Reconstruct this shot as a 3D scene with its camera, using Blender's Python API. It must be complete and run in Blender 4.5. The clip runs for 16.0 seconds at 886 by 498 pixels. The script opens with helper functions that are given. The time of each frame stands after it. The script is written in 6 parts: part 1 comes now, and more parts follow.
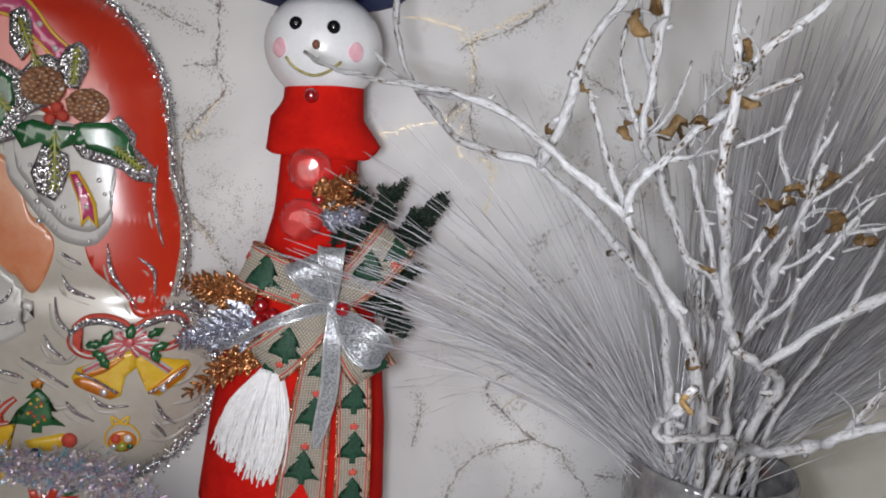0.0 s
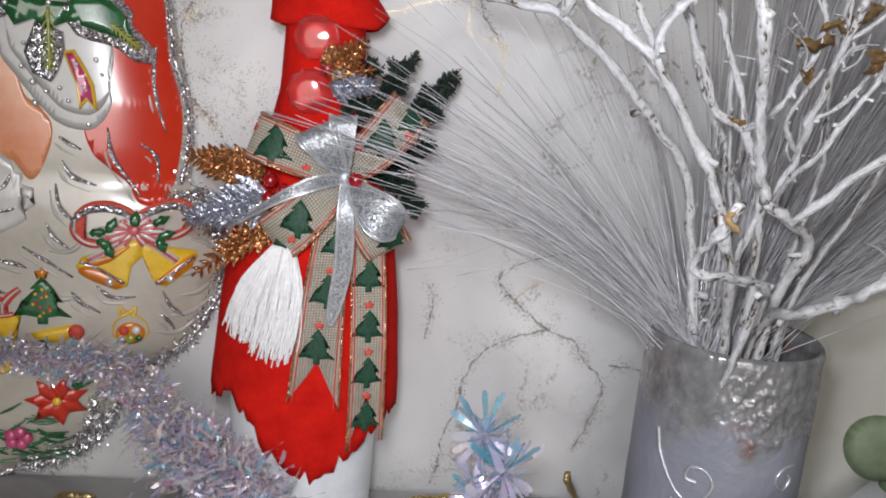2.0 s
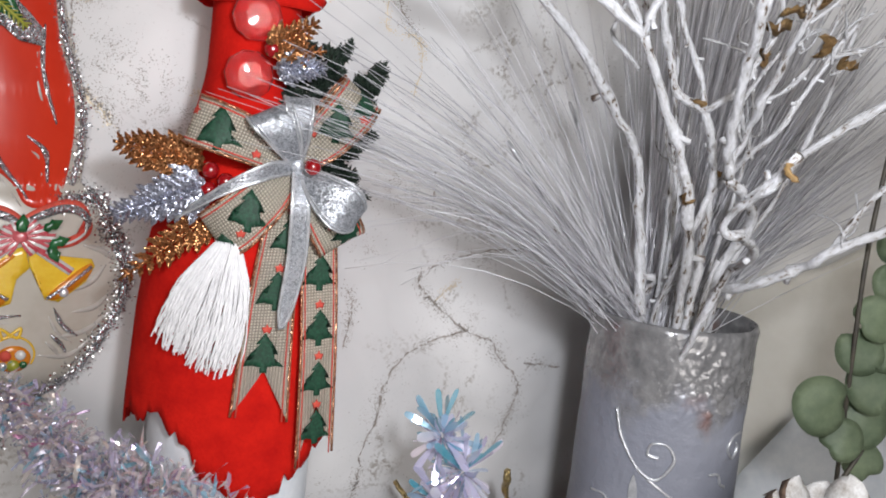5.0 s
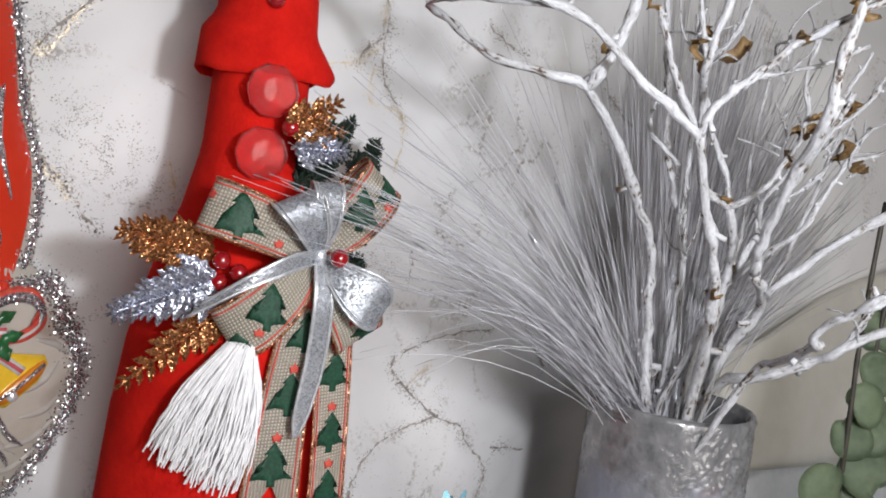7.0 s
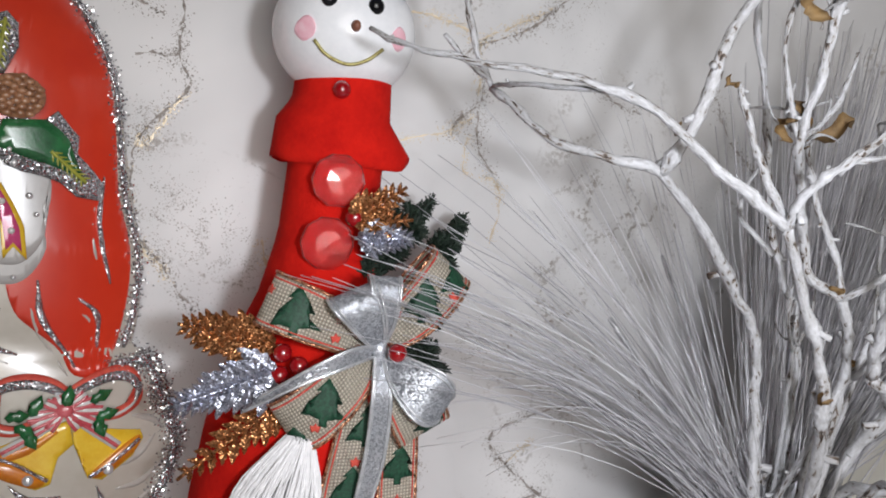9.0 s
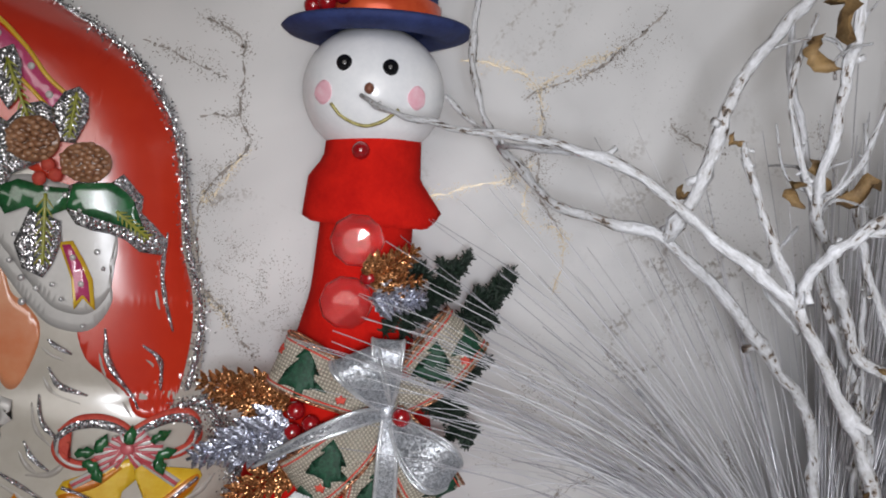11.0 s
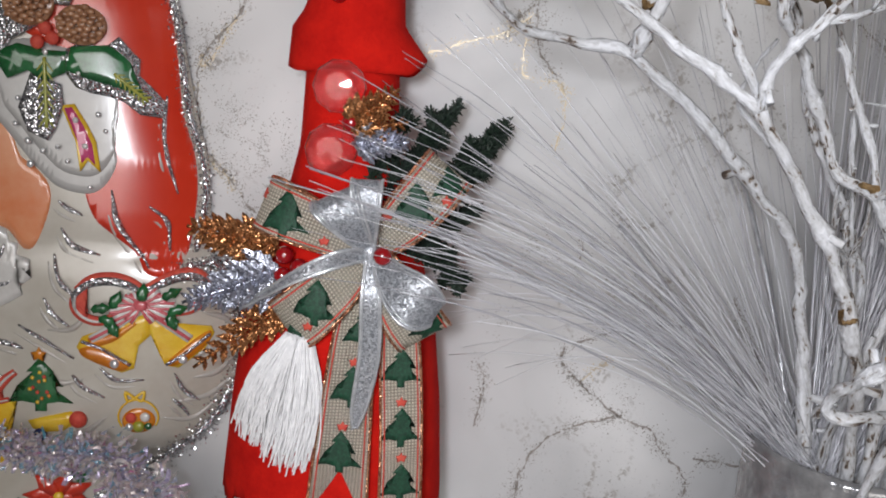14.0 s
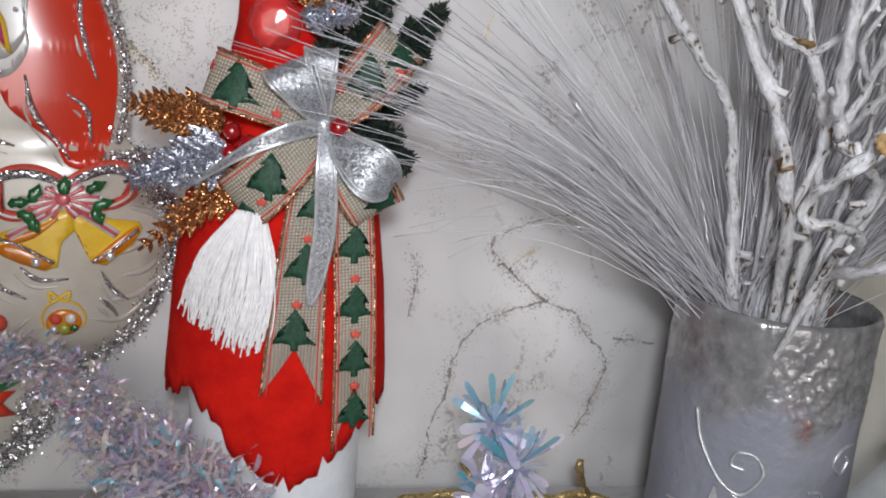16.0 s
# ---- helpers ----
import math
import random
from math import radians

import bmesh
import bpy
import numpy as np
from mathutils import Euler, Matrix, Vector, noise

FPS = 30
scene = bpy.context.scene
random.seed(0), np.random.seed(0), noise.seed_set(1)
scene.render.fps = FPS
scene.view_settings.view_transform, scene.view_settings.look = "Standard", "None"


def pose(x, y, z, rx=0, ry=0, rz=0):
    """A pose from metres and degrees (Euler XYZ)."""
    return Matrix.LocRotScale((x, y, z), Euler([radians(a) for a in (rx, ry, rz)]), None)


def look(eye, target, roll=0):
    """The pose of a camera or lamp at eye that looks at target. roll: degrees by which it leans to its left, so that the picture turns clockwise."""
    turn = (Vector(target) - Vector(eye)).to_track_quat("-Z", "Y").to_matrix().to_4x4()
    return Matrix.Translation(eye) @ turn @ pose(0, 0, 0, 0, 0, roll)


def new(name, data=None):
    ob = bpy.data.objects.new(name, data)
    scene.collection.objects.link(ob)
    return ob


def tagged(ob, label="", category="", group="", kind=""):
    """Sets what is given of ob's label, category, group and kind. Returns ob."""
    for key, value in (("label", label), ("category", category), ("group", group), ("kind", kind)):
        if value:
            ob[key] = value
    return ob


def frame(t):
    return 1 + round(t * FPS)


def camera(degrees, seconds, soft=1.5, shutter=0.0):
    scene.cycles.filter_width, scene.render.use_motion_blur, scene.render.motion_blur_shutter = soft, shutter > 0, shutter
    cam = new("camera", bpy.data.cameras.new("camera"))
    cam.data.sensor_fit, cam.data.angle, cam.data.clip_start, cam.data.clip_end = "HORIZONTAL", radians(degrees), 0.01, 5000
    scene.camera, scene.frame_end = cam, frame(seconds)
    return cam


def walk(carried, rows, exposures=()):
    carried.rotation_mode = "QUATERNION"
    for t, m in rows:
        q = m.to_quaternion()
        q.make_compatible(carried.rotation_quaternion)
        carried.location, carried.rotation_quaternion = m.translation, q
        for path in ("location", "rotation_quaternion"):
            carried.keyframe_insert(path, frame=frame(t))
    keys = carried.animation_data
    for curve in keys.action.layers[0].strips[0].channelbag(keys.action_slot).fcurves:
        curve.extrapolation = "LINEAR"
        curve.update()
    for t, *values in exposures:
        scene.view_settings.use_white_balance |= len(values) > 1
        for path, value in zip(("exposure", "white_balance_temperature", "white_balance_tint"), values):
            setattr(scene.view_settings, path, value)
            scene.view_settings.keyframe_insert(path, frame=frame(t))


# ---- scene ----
cam = camera(57.4, 16.0, soft=1.9)
METRES, EYE, TILT, LEAN, TURN = 0.46, 0.284, -8.5, -6.0, -4.0
ROWS = [
    (0.0, 0.0, 0.0, 0.0, 0.0, 0.0, -0.0),
    (0.5, 0.0111, 0.0139, -0.0135, 1.12, -0.97, -0.21),
    (1.0, 0.0071, 0.0208, -0.0307, 1.2, -2.08, -0.02),
    (1.5, -0.0052, 0.0219, -0.0517, 0.58, -3.06, 0.36),
    (2.0, -0.0216, 0.0242, -0.0745, -0.42, -3.73, 0.82),
    (2.5, -0.0431, 0.0296, -0.0968, -2.0, -4.3, 1.45),
    (3.0, -0.0587, 0.0373, -0.1164, -3.51, -4.75, 2.07),
    (3.5, -0.0833, 0.0483, -0.1282, -5.75, -4.47, 2.41),
    (4.0, -0.1106, 0.0573, -0.1315, -8.46, -3.57, 2.47),
    (4.5, -0.1404, 0.0611, -0.1235, -11.66, -2.64, 2.45),
    (7.0, -0.3184, 0.1756, -0.0669, -27.24, 1.22, 1.93),
    (7.5, -0.3201, 0.1882, -0.0476, -26.69, 1.09, 1.86),
    (8.0, -0.3042, 0.1917, -0.0267, -24.28, 0.93, 1.84),
    (8.5, -0.2611, 0.1761, -0.018, -19.16, 1.98, 1.68),
    (9.0, -0.2186, 0.1647, -0.0101, -14.38, 2.89, 1.31),
    (9.5, -0.1774, 0.1573, 0.0041, -10.07, 3.53, 0.89),
    (10.0, -0.1438, 0.1536, 0.0173, -6.76, 4.27, 0.43),
    (12.5, 0.0029, 0.1624, 0.0241, 5.35, 1.83, 0.24),
    (13.0, -0.0003, 0.1624, 0.0041, 5.1, 0.66, 0.58),
    (13.5, -0.0027, 0.1614, -0.0168, 4.72, -0.41, 0.87),
    (14.0, -0.0019, 0.1623, -0.0361, 4.41, -1.58, 1.19),
    (14.5, -0.003, 0.1611, -0.0554, 3.74, -2.73, 1.61),
    (15.0, -0.0141, 0.157, -0.0706, 2.08, -3.89, 1.99),
    (15.5, -0.0403, 0.1515, -0.0833, -0.99, -4.66, 2.08),
    (16.0, -0.0714, 0.1492, -0.0937, -4.84, -5.58, 2.12),
]
walk(cam, [(t, pose(0, 0, EYE, TILT, LEAN, TURN) @ pose(METRES * x, METRES * y, METRES * z, 90 + pitch, roll, yaw)) for t, x, y, z, yaw, pitch, roll in ROWS],
     exposures=[(0.0, -0.50), (2.0, -0.30), (3.5, -0.15), (7.0, -0.08), (8.5, -0.22), (10.0, -0.40), (12.5, -0.64), (14.5, -0.38), (16.0, -0.38)])

# ---- light ----
world = bpy.data.worlds.new("room_world")
world.use_nodes = True
scene.world = world
wbg = world.node_tree.nodes["Background"]
wbg.inputs["Color"].default_value = (0.80, 0.88, 1.0, 1)
wbg.inputs["Strength"].default_value = 0.035


def flash_lamp(name, eye, target, watts, colour):
    """The small lamp beside the lens: a soft-edged beam that fades away from its middle."""
    d = bpy.data.lights.new(name, "SPOT")
    d.energy, d.color, d.shadow_soft_size = watts, colour, 0.016
    d.spot_size, d.spot_blend = radians(122), 1.0
    ob = new(name, d)
    ob.matrix_world = look(eye, target)
    return ob


def area_lamp(name, eye, target, size, watts, colour):
    d = bpy.data.lights.new(name, "AREA")
    d.shape, d.size, d.energy, d.color = "DISK", size, watts, colour
    ob = new(name, d)
    ob.matrix_world = look(eye, target)
    return ob


flash_lamp("flash_lamp", (-0.022, 0.025, 0.274), (0.20, 0.45, 0.17), 5.0, (0.90, 0.93, 1.0))
# Unseen broad fill, added behind the camera to soften and lighten the shadows.
area_lamp("room_fill", (-0.05, -0.95, 0.42), (0.14, 0.42, 0.12), 1.0, 11.0, (1.0, 0.955, 0.92))

# ---- materials ----


def material(name):
    m = bpy.data.materials.new(name)
    m.use_nodes = True
    return m, m.node_tree.nodes, m.node_tree.links, m.node_tree.nodes["Principled BSDF"]


def ramp(nodes, stops):
    r = nodes.new("ShaderNodeValToRGB")
    while len(r.color_ramp.elements) < len(stops):
        r.color_ramp.elements.new(0.5)
    for e, (p, c) in zip(r.color_ramp.elements, stops):
        e.position, e.color = p, (*c, 1)
    return r


def noise_node(nodes, links, scale, detail=4, rough=0.6, distortion=0.0, coord="Object"):
    tc = nodes.new("ShaderNodeTexCoord")
    n = nodes.new("ShaderNodeTexNoise")
    n.inputs["Scale"].default_value = scale
    n.inputs["Detail"].default_value = detail
    n.inputs["Roughness"].default_value = rough
    n.inputs["Distortion"].default_value = distortion
    links.new(tc.outputs[coord], n.inputs["Vector"])
    return n


def bump(nodes, links, bsdf, source, strength, distance=0.001):
    b = nodes.new("ShaderNodeBump")
    b.inputs["Strength"].default_value = strength
    b.inputs["Distance"].default_value = distance
    links.new(source, b.inputs["Height"])
    links.new(b.outputs["Normal"], bsdf.inputs["Normal"])


def mixed(nodes, links, factor, a, b):
    m = nodes.new("ShaderNodeMix")
    m.data_type = "RGBA"
    for sock, v in ((m.inputs[0], factor), (m.inputs[6], a), (m.inputs[7], b)):
        if hasattr(v, "links"):
            links.new(v, sock)
        elif isinstance(v, tuple):
            sock.default_value = (*v, 1)
        else:
            sock.default_value = v
    return m.outputs[2]


def simple(name, a, b, scale, rough=0.5, metal=0.0, bumps=0.15, depth=0.0005, spec=0.5, coat=0.0):
    """A surface that varies between two colours at two scales, with fine relief."""
    m, N, L, P = material(name)
    n1 = noise_node(N, L, scale)
    n2 = noise_node(N, L, scale * 7, 3)
    add = N.new("ShaderNodeMath")
    add.operation = "MULTIPLY_ADD"
    add.inputs[1].default_value = 0.35
    L.new(n2.outputs["Fac"], add.inputs[0])
    L.new(n1.outputs["Fac"], add.inputs[2])
    r = ramp(N, [(0.45, a), (0.85, b)])
    L.new(add.outputs[0], r.inputs["Fac"])
    L.new(r.outputs["Color"], P.inputs["Base Color"])
    P.inputs["Roughness"].default_value = rough
    P.inputs["Metallic"].default_value = metal
    P.inputs["Specular IOR Level"].default_value = spec
    P.inputs["Coat Weight"].default_value = coat
    P.inputs["Coat Roughness"].default_value = 0.2
    P.inputs["Coat IOR"].default_value = 1.6
    if bumps:
        bump(N, L, P, n2.outputs["Fac"], bumps, depth)
    return m


def glitter(name, dark, light, grain=2600.0, rough=0.22, tilt=1.1, metal=0.85):
    """Glued glitter: tiny mirror flakes, each turned its own way."""
    m, N, L, P = material(name)
    tc = N.new("ShaderNodeTexCoord")
    v = N.new("ShaderNodeTexVoronoi")
    v.inputs["Scale"].default_value = grain
    L.new(tc.outputs["Object"], v.inputs["Vector"])
    sep = N.new("ShaderNodeSeparateColor")
    L.new(v.outputs["Color"], sep.inputs["Color"])
    r = ramp(N, [(0.15, dark), (0.8, light)])
    L.new(sep.outputs["Red"], r.inputs["Fac"])
    L.new(r.outputs["Color"], P.inputs["Base Color"])
    P.inputs["Metallic"].default_value = metal
    P.inputs["Roughness"].default_value = rough
    sub = N.new("ShaderNodeVectorMath")
    sub.operation = "SUBTRACT"
    sub.inputs[1].default_value = (0.5, 0.5, 0.5)
    L.new(v.outputs["Color"], sub.inputs[0])
    sc = N.new("ShaderNodeVectorMath")
    sc.operation = "SCALE"
    sc.inputs["Scale"].default_value = tilt
    L.new(sub.outputs[0], sc.inputs[0])
    geo = N.new("ShaderNodeNewGeometry")
    ad = N.new("ShaderNodeVectorMath")
    L.new(geo.outputs["Normal"], ad.inputs[0])
    L.new(sc.outputs[0], ad.inputs[1])
    nm = N.new("ShaderNodeVectorMath")
    nm.operation = "NORMALIZE"
    L.new(ad.outputs[0], nm.inputs[0])
    L.new(nm.outputs[0], P.inputs["Normal"])
    return m


def marble_paper(name, base_a, base_b, vein_scale, rough):
    """Off-white stone print with broken grey veins, dark specks beside them and a few gold threads."""
    m, N, L, P = material(name)
    clouds = noise_node(N, L, 7.0, 5)
    base = ramp(N, [(0.3, base_a), (0.7, base_b)])
    L.new(clouds.outputs["Fac"], base.inputs["Fac"])

    def ridge(scale, distortion, width, seed):
        tc = N.new("ShaderNodeTexCoord")
        mp = N.new("ShaderNodeMapping")
        mp.inputs["Location"].default_value = (seed, 0, seed * 0.7)
        L.new(tc.outputs["Object"], mp.inputs["Vector"])
        n = N.new("ShaderNodeTexNoise")
        n.inputs["Scale"].default_value = scale
        n.inputs["Detail"].default_value = 3.5
        n.inputs["Roughness"].default_value = 0.55
        n.inputs["Distortion"].default_value = distortion
        L.new(mp.outputs["Vector"], n.inputs["Vector"])
        s = N.new("ShaderNodeMath")
        s.operation = "SUBTRACT"
        s.inputs[1].default_value = 0.5
        L.new(n.outputs["Fac"], s.inputs[0])
        a = N.new("ShaderNodeMath")
        a.operation = "ABSOLUTE"
        L.new(s.outputs[0], a.inputs[0])
        r = ramp(N, [(0.0, (1, 1, 1)), (width, (0, 0, 0))])
        L.new(a.outputs[0], r.inputs["Fac"])
        return r.outputs["Color"]

    def times(a, b):
        t = N.new("ShaderNodeMath")
        t.operation = "MULTIPLY"
        L.new(a, t.inputs[0])
        L.new(b, t.inputs[1])
        return t.outputs[0]

    breaks = noise_node(N, L, 16.0, 3)
    br = ramp(N, [(0.46, (0, 0, 0)), (0.62, (1, 1, 1))])
    L.new(breaks.outputs["Fac"], br.inputs["Fac"])
    grain = noise_node(N, L, 420.0, 2)
    gr = ramp(N, [(0.47, (0, 0, 0)), (0.57, (1, 1, 1))])
    L.new(grain.outputs["Fac"], gr.inputs["Fac"])
    veins = times(times(ridge(vein_scale, 0.6, 0.013, 0.0), br.outputs["Color"]), gr.outputs["Color"])
    wide = times(times(ridge(vein_scale, 0.6, 0.11, 0.0), br.outputs["Color"]), gr.outputs["Color"])
    fine = noise_node(N, L, 900.0, 2)
    fr = ramp(N, [(0.60, (0, 0, 0)), (0.66, (1, 1, 1))])
    L.new(fine.outputs["Fac"], fr.inputs["Fac"])
    specks = times(wide, fr.outputs["Color"])
    soft = ridge(vein_scale * 0.7, 0.5, 0.16, 1.9)
    c0 = mixed(N, L, soft, base.outputs["Color"], tuple(0.86 * c for c in base_a))
    c1 = mixed(N, L, specks, c0, (0.30, 0.28, 0.26))
    c3 = mixed(N, L, veins, c1, (0.34, 0.31, 0.28))
    L.new(c3, P.inputs["Base Color"])
    P.inputs["Roughness"].default_value = rough
    bump(N, L, P, grain.outputs["Fac"], 0.08, 0.0004)
    return m


def flaked_bark(name, around=7.0, along=230.0):
    """White paint on twigs, rubbed through to brown and black bark in streaks along the limb."""
    m, N, L, P = material(name)
    uv = N.new("ShaderNodeTexCoord")
    mp = N.new("ShaderNodeMapping")
    mp.inputs["Scale"].default_value = (around, along, 1.0)
    L.new(uv.outputs["UV"], mp.inputs["Vector"])
    info = N.new("ShaderNodeObjectInfo")
    shift = N.new("ShaderNodeVectorMath")
    shift.operation = "MULTIPLY_ADD"
    shift.inputs[1].default_value = (0.0, 0.0, 37.0)
    L.new(info.outputs["Random"], shift.inputs[0])
    L.new(mp.outputs["Vector"], shift.inputs[2])
    a = N.new("ShaderNodeTexNoise")
    a.inputs["Scale"].default_value = 1.0
    a.inputs["Detail"].default_value = 5.0
    a.inputs["Roughness"].default_value = 0.62
    a.inputs["Distortion"].default_value = 0.3
    L.new(shift.outputs[0], a.inputs["Vector"])
    b = noise_node(N, L, 48.0, 3)
    mul = N.new("ShaderNodeMath")
    mul.operation = "MULTIPLY_ADD"
    mul.inputs[1].default_value = 0.55
    L.new(b.outputs["Fac"], mul.inputs[0])
    L.new(a.outputs["Fac"], mul.inputs[2])
    r = ramp(N, [(0.605, (0.05, 0.036, 0.028)), (0.645, (0.21, 0.155, 0.115)), (0.69, (0.46, 0.455, 0.455)), (0.92, (0.66, 0.66, 0.68))])
    L.new(mul.outputs[0], r.inputs["Fac"])
    L.new(r.outputs["Color"], P.inputs["Base Color"])
    P.inputs["Roughness"].default_value = 0.7
    bump(N, L, P, mul.outputs[0], 0.9, 0.0016)
    return m


M_WALL = marble_paper("marble_wallpaper", (0.70, 0.695, 0.695), (0.80, 0.79, 0.785), 8.0, 0.5)
M_TABLE = marble_paper("marble_shelf", (0.42, 0.41, 0.41), (0.58, 0.57, 0.56), 14.0, 0.25)
# Darkened plaster, so that the unseen room surfaces bounce less light.
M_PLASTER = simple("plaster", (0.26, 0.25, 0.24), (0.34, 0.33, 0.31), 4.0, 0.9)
M_FELT = simple("red_felt", (0.46, 0.008, 0.006), (0.62, 0.014, 0.008), 90.0, 0.95, 0.0, 0.5, 0.0006, 0.1)
M_BOTTLE = simple("white_paint_on_glass", (0.70, 0.74, 0.78), (0.86, 0.88, 0.90), 40.0, 0.35, 0.0, 0.2)
M_HEAD = simple("white_ball_paint", (0.78, 0.79, 0.81), (0.90, 0.90, 0.91), 60.0, 0.22, 0.0, 0.08)
M_BLACK = simple("black_bead", (0.004, 0.004, 0.005), (0.01, 0.01, 0.012), 50.0, 0.08, 0.0, 0.0)
M_PINK = simple("pink_blush", (0.85, 0.42, 0.50), (0.92, 0.60, 0.66), 300.0, 0.5)
M_BROWN = simple("brown_nose", (0.16, 0.06, 0.035), (0.26, 0.10, 0.06), 120.0, 0.5)
M_GOLDCORD = simple("gold_cord", (0.22, 0.18, 0.05), (0.45, 0.40, 0.16), 500.0, 0.4, 0.4)
M_BLUE = simple("blue_hat_felt", (0.015, 0.025, 0.10), (0.03, 0.05, 0.18), 120.0, 0.8, 0.0, 0.4)
M_SATINRED = simple("red_satin", (0.55, 0.05, 0.02), (0.75, 0.12, 0.04), 60.0, 0.25, 0.2, 0.05)
M_BARK = flaked_bark("white_flaked_bark")


def islands(name, stops, rough, metal, spec=0.5, transmission=0.0):
    """Loose strips or needles, each of one piece with a colour of its own."""
    m, N, L, P = material(name)
    g = N.new("ShaderNodeNewGeometry")
    r = ramp(N, stops)
    L.new(g.outputs["Random Per Island"], r.inputs["Fac"])
    n = noise_node(N, L, 400.0, 2)
    f = N.new("ShaderNodeMath")
    f.operation = "MULTIPLY"
    f.inputs[1].default_value = 0.3
    L.new(n.outputs["Fac"], f.inputs[0])
    L.new(mixed(N, L, f.outputs[0], r.outputs["Color"], tuple(0.7 * c for c in stops[0][1])), P.inputs["Base Color"])
    P.inputs["Roughness"].default_value = rough
    P.inputs["Metallic"].default_value = metal
    P.inputs["Specular IOR Level"].default_value = spec
    P.inputs["Transmission Weight"].default_value = transmission
    return m


def filmy(m, clear):
    """Let part of the light straight through a thin foil."""
    N, L = m.node_tree.nodes, m.node_tree.links
    t = N.new("ShaderNodeBsdfTransparent")
    x = N.new("ShaderNodeMixShader")
    x.inputs[0].default_value = clear
    L.new(N["Principled BSDF"].outputs[0], x.inputs[1])
    L.new(t.outputs[0], x.inputs[2])
    L.new(x.outputs[0], N["Material Output"].inputs["Surface"])
    return m


def woven(name, a, b, pitch):
    """Coarse cloth: threads over and under at the given pitch."""
    m, N, L, P = material(name)
    uv = N.new("ShaderNodeTexCoord")
    waves = []
    for way in ("X", "Y"):
        w = N.new("ShaderNodeTexWave")
        w.bands_direction = way
        w.inputs["Scale"].default_value = 2 * math.pi / 20 / pitch
        w.inputs["Distortion"].default_value = 0.6
        w.inputs["Detail"].default_value = 1
        L.new(uv.outputs["UV"], w.inputs["Vector"])
        waves.append(w)
    mul = N.new("ShaderNodeMath")
    mul.operation = "MULTIPLY"
    L.new(waves[0].outputs["Fac"], mul.inputs[0])
    L.new(waves[1].outputs["Fac"], mul.inputs[1])
    n = noise_node(N, L, 90.0, 3)
    ad = N.new("ShaderNodeMath")
    ad.operation = "MULTIPLY_ADD"
    ad.inputs[1].default_value = 0.35
    L.new(n.outputs["Fac"], ad.inputs[0])
    L.new(mul.outputs[0], ad.inputs[2])
    r = ramp(N, [(0.12, a), (0.75, b)])
    L.new(ad.outputs[0], r.inputs["Fac"])
    L.new(r.outputs["Color"], P.inputs["Base Color"])
    P.inputs["Roughness"].default_value = 0.85
    P.inputs["Specular IOR Level"].default_value = 0.2
    bump(N, L, P, mul.outputs[0], 0.7, 0.0008)
    return m


def crusted(name):
    """Grey paint on the vase with a silver crust towards the rim and rusty smears in it."""
    m, N, L, P = material(name)
    tc = N.new("ShaderNodeTexCoord")
    sx = N.new("ShaderNodeSeparateXYZ")
    L.new(tc.outputs["Object"], sx.inputs[0])
    n = noise_node(N, L, 60.0, 5)
    ad = N.new("ShaderNodeMath")
    ad.operation = "MULTIPLY_ADD"
    ad.inputs[1].default_value = 0.05
    L.new(n.outputs["Fac"], ad.inputs[0])
    L.new(sx.outputs["Z"], ad.inputs[2])
    band = N.new("ShaderNodeMapRange")
    band.inputs["From Min"].default_value = 0.126
    band.inputs["From Max"].default_value = 0.142
    L.new(ad.outputs[0], band.inputs["Value"])
    n2 = noise_node(N, L, 25.0, 3)
    grey = ramp(N, [(0.3, (0.19, 0.198, 0.235)), (0.7, (0.245, 0.253, 0.295))])
    L.new(n2.outputs["Fac"], grey.inputs["Fac"])
    n3 = noise_node(N, L, 130.0, 4)
    crust = ramp(N, [(0.3, (0.17, 0.168, 0.172)), (0.6, (0.28, 0.275, 0.275)), (0.75, (0.40, 0.395, 0.40))])
    L.new(n3.outputs["Fac"], crust.inputs["Fac"])
    rust = noise_node(N, L, 35.0, 2)
    rr = ramp(N, [(0.67, (0, 0, 0)), (0.80, (1, 1, 1))])
    L.new(rust.outputs["Fac"], rr.inputs["Fac"])
    top = mixed(N, L, rr.outputs["Color"], crust.outputs["Color"], (0.28, 0.12, 0.08))
    L.new(mixed(N, L, band.outputs["Result"], grey.outputs["Color"], top), P.inputs["Base Color"])
    mm = N.new("ShaderNodeMath")
    mm.operation = "MULTIPLY"
    mm.inputs[1].default_value = 0.35
    L.new(band.outputs["Result"], mm.inputs[0])
    L.new(mm.outputs[0], P.inputs["Metallic"])
    rg = N.new("ShaderNodeMapRange")
    rg.inputs["To Min"].default_value = 0.48
    rg.inputs["To Max"].default_value = 0.17
    L.new(band.outputs["Result"], rg.inputs["Value"])
    L.new(rg.outputs["Result"], P.inputs["Roughness"])
    bump(N, L, P, n3.outputs["Fac"], 0.5, 0.0022)
    return m


def clear_gem(name, colour):
    m, N, L, P = material(name)
    P.inputs["Base Color"].default_value = (*colour, 1)
    P.inputs["Transmission Weight"].default_value = 0.92
    P.inputs["Roughness"].default_value = 0.04
    P.inputs["IOR"].default_value = 1.45
    return m


